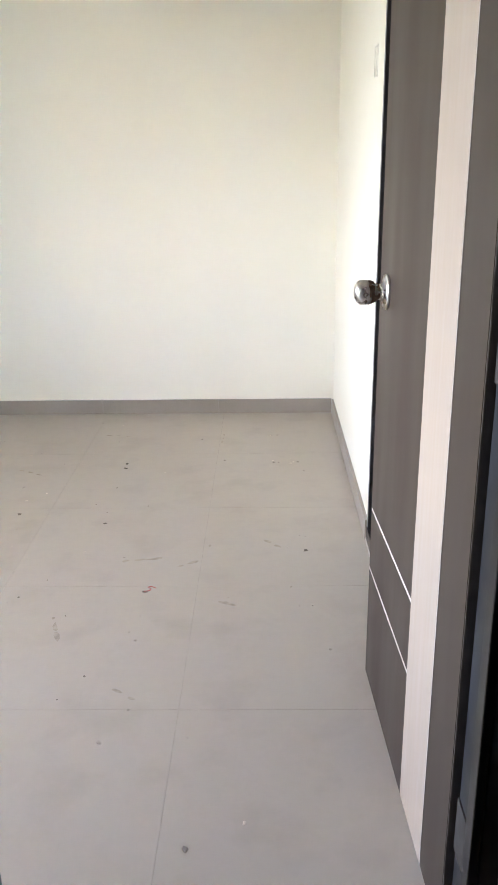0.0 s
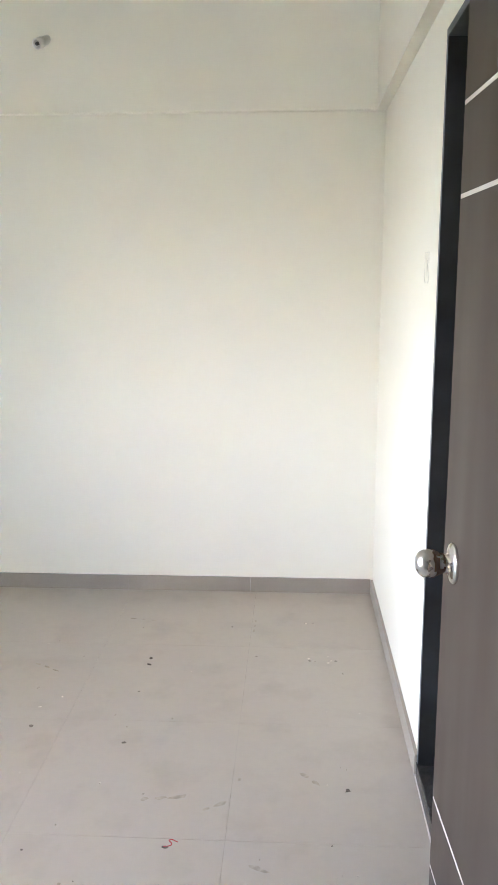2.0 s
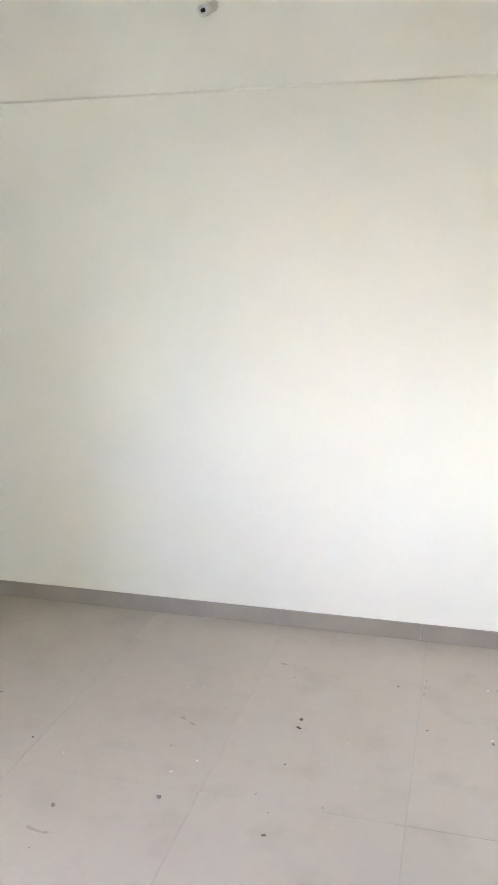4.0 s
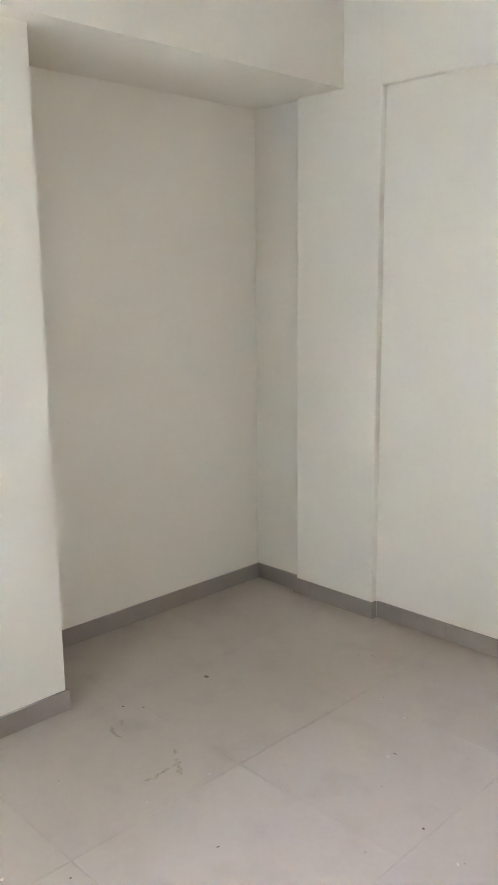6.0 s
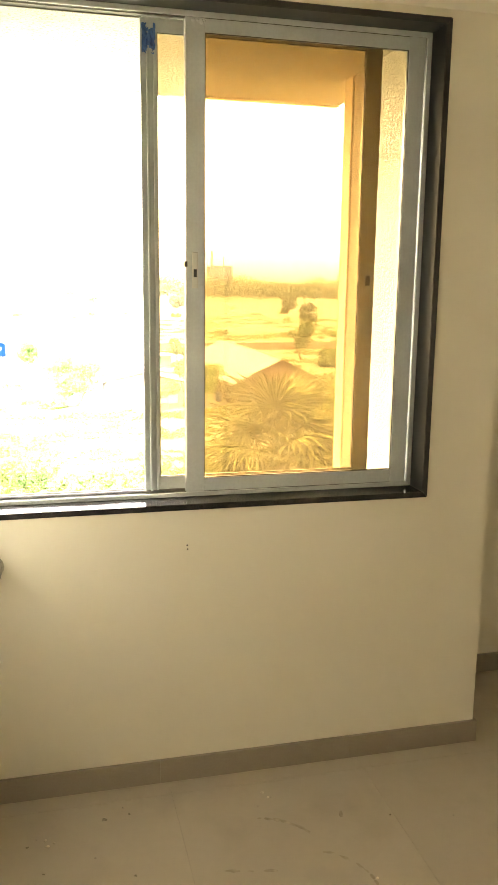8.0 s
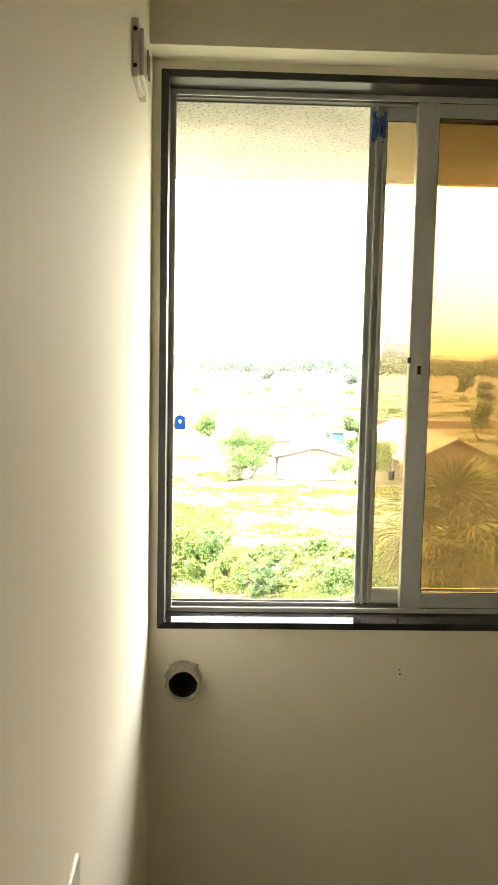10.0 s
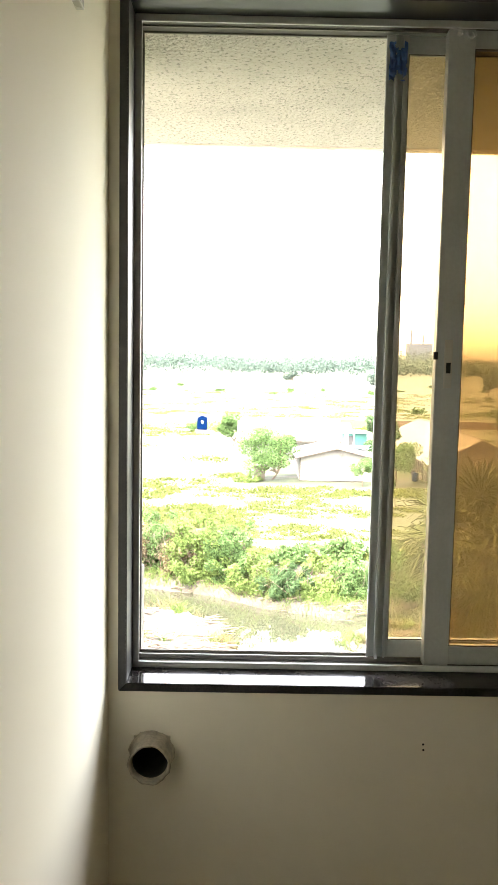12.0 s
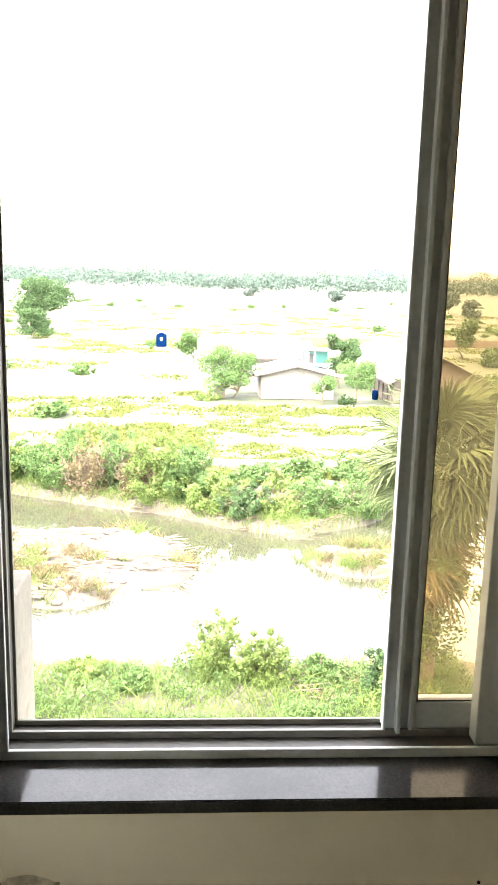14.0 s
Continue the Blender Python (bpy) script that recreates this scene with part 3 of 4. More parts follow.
boxes("rocker_edge", BOXMETAL, [((-1.404, YD + 0.0063, 0.844), (-1.4025, YD + 0.011, 0.890))], sw)
sk = wall_box("socket_box", "grey open socket box with screw holes beside the switch", "socket", -1.290, -1.235, 0.830, 0.921, 0.009)
sk.data.materials.clear()
sk.data.materials.append(BOXMETAL)
boxes("faceplate", SWITCH, [((-1.288, YD + 0.0095, 0.833), (-1.237, YD + 0.0125, 0.918))], sk, "white faceplate", 0.002)
for z in (0.852, 0.899):
    bm = bmesh.new()
    add_tube(bm, (-1.2355, YD + 0.005, z), (-1.2342, YD + 0.005, z), 0.003, 0.003, 12)
    part("screw", bm, BLACK, sk, "dark screw")
up = wall_box("air_conditioner_socket", "white high socket board beside the window head", "socket", -2.215, -2.058, 2.055, 2.160, 0.012)
boxes("faceplate", SWITCH, [((-2.195, YD + 0.0125, 2.065), (-2.080, YD + 0.020, 2.150))], up, "raised white faceplate", 0.002)
boxes("rocker", BOXMETAL, [((-2.180, YD + 0.0205, 2.085), (-2.165, YD + 0.024, 2.13)), ((-2.150, YD + 0.0205, 2.085), (-2.135, YD + 0.024, 2.13))], up, "grey switch rockers")
for z in (2.075, 2.14):
    bm = bmesh.new()
    add_tube(bm, (-2.0575, YD + 0.006, z), (-2.0565, YD + 0.006, z), 0.004, 0.004, 12)
    part("screw", bm, BLACK, up, "dark screw")

bm = bmesh.new()
for a, b in (((3.575, 1.492), (3.580, 1.585)), ((3.648, 1.497), (3.652, 1.578)), ((3.580, 1.581), (3.650, 1.584)), ((3.582, 1.494), (3.648, 1.498)), ((3.600, 1.51), (3.606, 1.56))):
    add_box(bm, (XB - 0.0015, a[0], a[1]), (XB + 0.001, b[0], b[1]), 0.0005)
tagged(part("wall_mark", bm, PATCH), "faint scuffed outline of a removed switch plate on the wall", "wall mark")
bm = bmesh.new()
for y, z in ((2.535, 0.745), (2.536, 0.733)):
    add_tube(bm, (XC - 0.001, y, z), (XC + 0.0012, y, z), 0.0022, 0.0022, 10)
tagged(part("screw_holes", bm, BLACK), "two small dark screw holes in the wall under the window", "screw hole")

# ---- litter on the floor ----


def flake(bm, x, y, r, h=0.002, stretch=1.0, turn=0.0):
    n = 7
    c, s_ = math.cos(turn), math.sin(turn)
    ring = []
    for k in range(n):
        rr = r * random.uniform(0.55, 1.2)
        u, v = rr * math.cos(6.283 * k / n) * stretch, rr * math.sin(6.283 * k / n)
        ring.append((x + u * c - v * s_, y + u * s_ + v * c))
    lo = [bm.verts.new((px, py, 0.0002)) for px, py in ring]
    hi = [bm.verts.new((x + (px - x) * 0.7, y + (py - y) * 0.7, h)) for px, py in ring]
    bm.faces.new(hi)
    for k in range(n):
        bm.faces.new((lo[k], lo[(k + 1) % n], hi[(k + 1) % n], hi[k]))


bm = bmesh.new()
for k in range(70):
    flake(bm, random.uniform(-2.4, 0.4), random.uniform(2.0, 4.8), random.uniform(0.0015, 0.006), random.uniform(0.0006, 0.003), random.uniform(0.7, 1.8), random.uniform(0, 6))
for x, y in ((0.24, 4.2), (0.30, 4.19), (0.22, 4.55), (-2.38, 2.3), (-2.36, 2.75), (-2.3, 2.1)):
    for k in range(4):
        flake(bm, x + random.gauss(0, 0.02), y + random.gauss(0, 0.02), random.uniform(0.003, 0.008), 0.002)
tagged(part("plaster_litter", bm, CRUMB), "pale plaster crumbs scattered on the tile floor", "litter", kind="stuff")
bm = bmesh.new()
for k in range(45):
    flake(bm, random.uniform(-2.4, 0.4), random.uniform(1.95, 4.8), random.uniform(0.0012, 0.004), random.uniform(0.0005, 0.002), random.uniform(0.7, 2.2), random.uniform(0, 6))
for x, y, r in ((0.035, 2.05, 0.010), (-0.412, 4.167, 0.012), (-0.18, 3.046, 0.011), (-0.395, 3.547, 0.009), (0.329, 3.323, 0.012), (-2.345, 4.003, 0.014), (-0.411, 4.112, 0.012), (-0.736, 3.633, 0.012), (-1.02, 3.52, 0.012)):
    flake(bm, x, y, r * 0.7, 0.002, 1.3, random.uniform(0, 6))
tagged(part("dirt_specks", bm, DARKBIT), "dark specks of dirt lying on the floor", "litter", kind="stuff")
bm = bmesh.new()
for k in range(20):
    x, y, t = random.uniform(-2.35, 0.3), random.uniform(2.0, 4.6), random.uniform(0, 6.28)
    for j in range(random.randint(1, 3)):
        flake(bm, x + 0.05 * j * math.cos(t), y + 0.05 * j * math.sin(t), random.uniform(0.004, 0.011), 0.0004, random.uniform(1.5, 3.5), t)
for k in range(12):
    x, y, r, t = random.uniform(-2.4, -0.9), random.uniform(2.0, 3.7), random.uniform(0.08, 0.22), random.uniform(0, 6.28)
    for j in range(random.randint(5, 12)):
        u = t + j * 0.14
        if random.random() < 0.75:
            flake(bm, x + r * math.cos(u), y + r * math.sin(u), random.uniform(0.004, 0.009), 0.0003, random.uniform(1.6, 3.0), u + 1.57)
tagged(part("floor_scuffs", bm, SCUFF), "dull dragged scuff marks on the tile floor", "scuff", kind="stuff")
curve = bpy.data.curves.new("thread", "CURVE")
curve.dimensions, curve.bevel_depth, curve.bevel_resolution = "3D", 0.0012, 2
sp = curve.splines.new("BEZIER")
sp.bezier_points.add(3)
for bp_, co in zip(sp.bezier_points, ((0.0, 0.0), (0.02, 0.012), (0.012, 0.03), (0.035, 0.022))):
    bp_.co = (-0.183 + co[0], 3.045 + co[1], 0.0016)
    bp_.handle_left_type = bp_.handle_right_type = "AUTO"
curve.materials.append(THREAD)
tagged(new("red_thread", curve), "short curl of red thread lying on the floor", "thread")

# ---- window hood outside ----
hood = boxes("window_hood", STUCCO, [((-3.64, 1.3, 2.212), (-2.70, 3.36, 2.34))])
tagged(hood, "rough stuccoed concrete hood over the window", "hood", kind="structure")
boxes("fin", STUCCO, [((-3.15, 3.242, -0.3), (-2.70, 3.36, 2.211))], hood, "rough stucco side fin")
boxes("drip_edge", SMOOTH, [((-3.643, 1.3, 2.204), (-3.612, 3.355, 2.2125))], hood, "uneven cement drip along the lip", 0.003)
boxes("fin_edge", SMOOTH, [((-3.23, 3.236, -0.3), (-3.151, 3.36, 2.211))], hood, "smooth pinkish plaster edge")
bm = bmesh.new()
add_box(bm, (-2.86, 1.887, 0.30), (-2.702, 1.918, 1.03), 0.006)
part("ledge_stub", bm, CEMENT, hood, "low bare cement stub beside the opening")
tagged(boxes("facade", SMOOTH, [
    ((-2.95, -12.0, -10.6), (6.0, 16.0, -0.121)),
    ((-3.11, 5.071, -0.12), (6.0, 16.0, 12.0)), ((-3.0, -12.0, -0.12), (6.0, -1.61, 12.0)), ((2.01, -1.6, -0.12), (6.0, 5.07, 12.0)),
    ((-2.70, -1.6, 2.96), (2.0, 5.07, 12.0)), ((-2.70, -1.6, -0.12), (-2.201, 1.734, 2.95))]), "plain plastered apartment block around the room", "building", kind="structure")

# ---- land outside ----
GZ = -10.6


def bank_far(y):
    """The far edge of the river."""
    bend = 0.42 * max(y, -30.0) if y < 0 else 0.62 * min(y, 7.0) - 0.75 * min(max(y - 7.0, 0.0), 9.0)
    return -43.9 + bend + 0.8 * noise.noise(Vector((y * 0.2, 4.0, 0))) + 0.4 * noise.noise(Vector((y * 0.8, 9.0, 0)))


def bank_near(y):
    return -26.0 + 0.9 * noise.noise(Vector((y * 0.2, 1.0, 0))) + 0.3 * noise.noise(Vector((y * 0.9, 2.0, 0)))


def blob(x, y, cx, cy, rx, ry):
    d = math.hypot((x - cx) / rx, (y - cy) / ry) + 0.22 * noise.noise(Vector((x * 0.5, y * 0.5, 5.0)))
    return max(0.0, min(1.0, (1.15 - d) / 0.3))


def ground_z(x, y):
    n = 0.12 * noise.noise(Vector((x * 0.35, y * 0.35, 0)))
    far, near = bank_far(y), bank_near(y)
    t = min(1.0, max(0.0, (x - far) / 0.9)) * min(1.0, max(0.0, (near - x) / 1.2))
    isle = max(blob(x, y, -35.9, -3.4, 4.9, 5.4), blob(x, y, -36.2, 9.4, 2.0, 3.0))
    t *= 1 - 0.92 * isle
    roll = 0.25 * noise.noise(Vector((x * 0.04, y * 0.04, 2))) if x < -50 else 0.0
    return GZ + n * (1 - t) - 0.95 * t + roll


def spread(edges):
    out = []
    for a, b, step in edges:
        out += list(np.arange(a, b, step))
    return out


gx = [-3600, -2400, -1600, -1100, -800, -600, -450, -340, -260] + spread([(-200, -100, 6), (-100, -50, 2.0), (-50, -20, 0.4), (-20, 0, 4)]) + [0, 40, 200, 800, 2500]
gy = [-3000, -1500, -800, -400, -220, -130, -80] + spread([(-50, -16, 3.0), (-16, 18, 0.4), (18, 60, 3.0)]) + [60, 90, 140, 220, 400, 800, 1500, 3000]
nv = len(gy)
verts = [(x, y, ground_z(x, y) if -220 < x < -18 and -60 < y < 70 else GZ) for x in gx for y in gy]
faces = [(i * nv + j, (i + 1) * nv + j, (i + 1) * nv + j + 1, i * nv + j + 1) for i in range(len(gx) - 1) for j in range(nv - 1)]
land = raw("ground", verts, faces, GROUND)
land.data.shade_smooth()
land.data.materials.append(MUD)
for p in land.data.polygons:
    c = p.center
    if -47 < c.x < -22 and -16 < c.y < 18:
        isle = max(blob(c.x, c.y, -35.9, -3.4, 5.1, 5.6), blob(c.x, c.y, -36.2, 9.4, 2.2, 3.2))
        if bank_far(c.y) - 0.9 < c.x < bank_near(c.y) + 0.6 or isle > 0:
            p.material_index = 1
tagged(land, "sunlit dry fields with patchy grass reaching the horizon", "ground", kind="structure")
tagged(boxes("water", WATER, [((-50, -60, GZ - 0.9), (-22, 60, GZ - 0.42))]), "shallow murky river reflecting the pale sky", "water", kind="structure")


def leaf_quads(rng, n, centers, radii, size, shell=0.55, flat=0.75):
    """Many folded leaf quads scattered through ellipsoid clumps."""
    idx = rng.integers(0, len(centers), n)
    d = rng.normal(size=(n, 3))
    d /= np.linalg.norm(d, axis=1)[:, None]
    r = shell + (1 - shell) * rng.random(n) ** 0.6
    pos = centers[idx] + d * (r[:, None] * radii[idx]) * np.array((1, 1, flat))
    u = rng.normal(size=(n, 3))
    u /= np.linalg.norm(u, axis=1)[:, None]
    w = np.cross(u, d + 0.6 * rng.normal(size=(n, 3)))
    w /= np.linalg.norm(w, axis=1)[:, None] + 1e-9
    s = size * (0.6 + 0.8 * rng.random(n))[:, None]
    vs = np.stack([pos - u * s, pos + w * s * 0.45, pos + u * s, pos - w * s * 0.45], 1).reshape(-1, 3)
    fs = np.arange(4 * n).reshape(n, 4)
    return vs, fs


def tree(name, label, x, y, height, width, mat, seed, leaves=2600, size=0.16, trunk=0.32, clumps=16, spread_low=0.0, category="tree"):
    """A tapered trunk, limbs and a crown of leaf clumps with gaps."""
    rng = np.random.default_rng(seed)
    base = Vector((x, y, ground_z(x, y) - 0.05))
    root = new(name)
    root.location = base
    tagged(root, label, category)
    stem_top = height * trunk
    bm = bmesh.new()
    lean = Vector((rng.normal() * 0.06 * height, rng.normal() * 0.06 * height, stem_top))
    r0 = max(0.03, height * 0.022)
    add_tube(bm, (0, 0, 0), lean * 0.55 + Vector((0.02 * height, 0, 0)), r0, r0 * 0.78, 9)
    add_tube(bm, lean * 0.53 + Vector((0.02 * height, 0, 0)), lean, r0 * 0.8, r0 * 0.6, 9)
    cen, rad = [], []
    for k in range(clumps):
        a, up = rng.random() * 6.283, rng.random()
        rr = width * 0.5 * (0.35 + 0.5 * rng.random()) * (1 - 0.45 * abs(up - 0.45))
        c = Vector((rr * math.cos(a), rr * math.sin(a), stem_top * (1 - spread_low) + (height - stem_top * (1 - spread_low)) * (0.12 + 0.74 * up)))
        cen.append(c)
        rad.append(width * (0.12 + 0.11 * rng.random()))
        if k % 2 == 0:
            add_tube(bm, lean * (0.7 + 0.3 * rng.random()), c, r0 * 0.42, r0 * 0.1, 6)
    part("trunk", bm, BARK, root)
    vs, fs = leaf_quads(rng, leaves, np.array([tuple(c) for c in cen]), np.array(rad)[:, None] * np.ones(3), size)
    raw("crown", vs, fs, mat, root)
    return root


def bush(name, label, x, y, height, width, mat, seed, leaves=2200, size=0.13, stems=12, group="", twigs=0):
    """Stems from one foot and an uneven, ragged mass of leaves down to the ground."""
    rng = np.random.default_rng(seed)
    root = new(name)
    root.location = (x, y, ground_z(x, y) - 0.05)
    tagged(root, label, "bush", group)
    bm = bmesh.new()
    cen, rad = [], []
    for k in range(stems):
        a, f = rng.random() * 6.283, rng.random() ** 0.6
        tip = Vector((math.cos(a) * width * 0.5 * f, math.sin(a) * width * 0.5 * f, height * (1.0 - 0.55 * f * f) * (0.55 + 0.4 * rng.random())))
        add_tube(bm, tip * 0.02, tip * 0.95, 0.014 + 0.004 * height, 0.006, 5)
        for j in range(5):
            g = 0.12 + 0.2 * j
            cen.append(tuple(Vector((tip.x * (0.5 + 0.5 * g), tip.y * (0.5 + 0.5 * g), tip.z * g)) + Vector((rng.normal() * 0.05 * width, rng.normal() * 0.06 * width, 0.03))))
            rad.append(width * (0.05 + 0.07 * rng.random()))
    tw = bmesh.new()
    for k in range(twigs):
        a, f = rng.random() * 6.283, rng.random()
        p = Vector((math.cos(a) * width * 0.45 * f, math.sin(a) * width * 0.45 * f, height * 0.5 * rng.random()))
        add_tube(tw, p, p + Vector((rng.normal() * 0.5, rng.normal() * 0.5, 0.4 + 0.7 * rng.random())), 0.014, 0.005, 4)
    if twigs:
        part("brushwood", tw, BARK, root, "bare brown twigs")["kind"] = "stuff"
    part("stem", bm, BARK, root)
    vs, fs = leaf_quads(rng, leaves, np.array(cen), np.array(rad)[:, None] * np.array((1, 1, 0.7 * height / width + 0.35)), size, 0.15, 1.0)
    vs[:, 2] = np.maximum(vs[:, 2], -0.02)
    raw("foliage", vs, fs, mat, root)
    return root


def blades(name, label, rng, xs, ys, h, w, mat, lean=0.35, zfun=ground_z):
    n = len(xs)
    z = np.array([zfun(a, b) for a, b in zip(xs, ys)]) - 0.03
    a = rng.random(n) * 6.283
    hh = h * (0.5 + 0.8 * rng.random(n))
    foot = np.stack([xs, ys, z], 1)
    side = np.stack([np.cos(a), np.sin(a), 0 * a], 1) * w
    tip = np.stack([rng.normal(size=n) * lean * hh, rng.normal(size=n) * lean * hh, hh], 1)
    vs = np.stack([foot - side, foot + side, foot + tip * 0.6 + side * 0.6, foot + tip * (1, 1, 0.92), foot + tip * 0.6 - side * 0.6], 1).reshape(-1, 3)
    fs = np.arange(5 * n).reshape(n, 5)
    return tagged(raw(name, vs, fs, mat), label, "grass", kind="stuff")


G = np.random.default_rng(5)
# far bank thicket
tangle = [(-12.0, 3.6, 5.0, LEAF), (-9.4, 3.4, 4.6, LEAF_PALE), (-7.4, 3.0, 4.0, LEAF), (-5.6, 4.0, 4.4, LEAF), (-4.0, 3.8, 3.6, LEAF_DRY), (-2.6, 4.5, 4.2, LEAF), (-1.2, 3.8, 3.4, LEAF_DRY), (0.0, 4.6, 4.4, LEAF_PALE), (1.6, 4.0, 4.0, LEAF), (3.0, 2.6, 3.4, LEAF_PALE), (4.6, 2.0, 3.2, LEAF_DARK), (6.0, 1.6, 3.4, LEAF_PALE), (8.0, 2.2, 3.6, LEAF), (10.4, 2.2, 4.0, LEAF), (13.0, 2.0, 4.0, LEAF_PALE)]
for k, (y, h, w, mat) in enumerate(tangle):
    dry = mat is LEAF_DRY
    bush("riverside_bush", "dry straw-coloured tangle of scrub on the river bank" if dry else "dense tangled bush on the far river bank", bank_far(y) - 1.5 + 0.6 * math.sin(k * 2.1), y, h, w, mat, 40 + k, leaves=int((700 if dry else 3600) * h), size=0.10 if dry else 0.085, stems=26 if dry else 20, group="riverside thicket", twigs=260 if dry else 30)
for k, (x, y, h, w, mat) in enumerate([(-48.5, 5.2, 1.5, 3.0, LEAF), (-49.5, 8.2, 1.7, 3.4, LEAF), (-47.0, 7.0, 1.3, 3.0, LEAF_PALE), (-50.0, 11.0, 1.6, 3.2, LEAF), (-50.5, -9.0, 2.4, 4.0, LEAF_PALE)]):
    bush("path_bush", "low spreading green bush behind the river bank", x, y, h, w, mat, 70 + k, leaves=2400, size=0.12, stems=14, group="path bushes")
xs = G.uniform(-1.2, 1.4, 7000)
ys = G.uniform(-14, 14, 7000)
xs = xs + np.array([bank_far(v) for v in ys]) - 0.9
blades("bank_grass", "rough yellow-green grass along the far river bank", G, xs, ys, 0.55, 0.016, LEAF_PALE, 0.6)
# near bank
for k, (x, y, h, w, mat) in enumerate([(-24.9, 2.7, 2.3, 2.5, LEAF_PALE), (-24.4, 4.2, 2.0, 1.9, LEAF_PALE), (-24.6, 6.0, 1.0, 1.5, LEAF), (-23.6, 8.0, 2.6, 2.0, LEAF_DARK), (-24.8, -1.2, 0.7, 1.6, LEAF_PALE), (-24.2, 0.3, 0.7, 1.5, LEAF)]):
    bush("near_bank_bush", "leafy green bush on the near river bank", x, y, h, w, mat, 80 + k, leaves=6500, size=0.06, stems=16, group="near bank bushes")
xs, ys = G.uniform(-25.6, -18.5, 10000), G.uniform(-6.5, 10.5, 10000)
blades("tall_grass", "bright green tall grass on the near river bank", G, xs, ys, 0.6, 0.014, LEAF_PALE, 0.6)
spots = np.stack([G.uniform(-25.2, -18.5, 160), G.uniform(-6.5, 10.5, 160), np.full(160, GZ + 0.25)], 1)
vs, fs = leaf_quads(G, 26000, spots, np.full((160, 3), 0.5) * (1.0, 1.2, 0.7), 0.055, 0.2, 1.0)
tagged(raw("bank_weeds", vs, fs, LEAF), "leafy green weeds among the near bank grass", "weeds", kind="stuff")
# islands: tufts of dry and green grass, flood debris and stones
for name, label, mat, count, tall in (("dry_grass", "dry straw grass in tufts on the river islands", LEAF_DRY, 95, 0.5), ("island_grass", "yellow-green grass tufts on the river islands", LEAF_PALE, 80, 0.45)):
    px, py = [], []
    while len(px) < count * 46:
        x, y = (G.uniform(-41, -31), G.uniform(-9, 2.4)) if G.random() < 0.68 else (G.uniform(-39, -34), G.uniform(6, 12))
        if max(blob(x, y, -35.9, -3.4, 4.7, 5.2), blob(x, y, -36.2, 9.4, 1.9, 2.9)) > 0.3 and noise.noise(Vector((x * 0.45, y * 0.22, 8.0 + tall))) > -0.05:
            r = G.uniform(0.1, 0.3)
            px += list(x + G.normal(size=46) * r)
            py += list(y + G.normal(size=46) * r)
    blades(name, label, G, np.array(px), np.array(py), tall, 0.018, mat, 0.7)
bm = bmesh.new()
for k in range(260):
    x, y = G.uniform(-40.5, -31), G.uniform(-8.5, 2)
    if blob(x, y, -35.9, -3.4, 4.8, 5.3) > 0.3:
        r = G.uniform(0.05, 0.24)
        bmesh.ops.create_icosphere(bm, subdivisions=1, radius=r, matrix=Matrix.Translation((x, y, ground_z(x, y) + r * 0.15)) @ Matrix.Diagonal((1, 1.3, 0.5, 1)))
tagged(part("river_stones", bm, LIME), "pale stones strewn over the river island", "stones", kind="stuff")
bm = bmesh.new()
for k in range(800):
    x, y = G.uniform(-40.5, -31), G.uniform(-8.5, 2.2)
    if blob(x, y, -35.9, -3.4, 4.8, 5.3) < 0.2 or noise.noise(Vector((x * 0.5, y * 0.3, 2.0))) < 0.0:
        continue
    a = 1.2 + G.normal() * 0.5
    z = ground_z(x, y) + 0.08
    add_tube(bm, (x, y, z), (x + math.cos(a) * G.uniform(0.4, 1.1), y + math.sin(a) * G.uniform(0.4, 1.1), z + G.uniform(-0.05, 0.22)), 0.045, 0.015, 5)
tagged(part("driftwood", bm, BARK), "brown flood debris and sticks on the island", "driftwood", kind="stuff")
bm = bmesh.new()
for k in range(200):
    y = G.uniform(-9, 9)
    x = bank_far(y) + G.uniform(-0.5, 0.7)
    a, z = 1.4 + G.normal() * 0.6, ground_z(x, y) + 0.05
    add_tube(bm, (x, y, z), (x + math.cos(a) * 0.6, y + math.sin(a) * 0.8, z + G.uniform(-0.05, 0.3)), 0.03, 0.01, 5)
tagged(part("bank_debris", bm, BARK), "tangled brown roots and sticks along the river bank", "debris", kind="stuff")
bm = bmesh.new()
for k in range(46):
    x, y, a = G.uniform(-25.2, -23.4), G.uniform(4.6, 7.6), 1.3 + G.normal() * 0.4
    z = ground_z(x, y) + 0.06
    add_tube(bm, (x, y, z), (x + math.cos(a) * 0.8, y + math.sin(a) * 1.2, z + G.uniform(0.0, 0.35)), 0.028, 0.008, 5)
tagged(part("fallen_branches", bm, BARK), "dead fallen branches on the near river bank", "branches", kind="stuff")
# field cover
tufts = 4200
tx = -50 - 250 * G.random(tufts) ** 1.5
ty = G.uniform(-0.36, 0.52, tufts) * (-tx)
keep = np.array([noise.noise(Vector((a * 0.07, b * 0.045, 3))) > 0.02 and not (-112 < a < -78 and 1.5 < b < 30) for a, b in zip(tx, ty)])
tx, ty = tx[keep], ty[keep]
low = G.uniform(0.25, 0.75, len(tx))
cen = np.stack([tx, ty, np.array([ground_z(a, b) for a, b in zip(tx, ty)]) + 0.08], 1)
rad = np.stack([low * 2.2, low * 4.0, low * 0.55], 1) * (0.6 + 0.4 * (-tx / 80.0))[:, None]
vs, fs = leaf_quads(G, 140000, cen, rad, 0.17, 0.1, 1.0)
vs[:, 2] = np.maximum(vs[:, 2], GZ - 0.2)
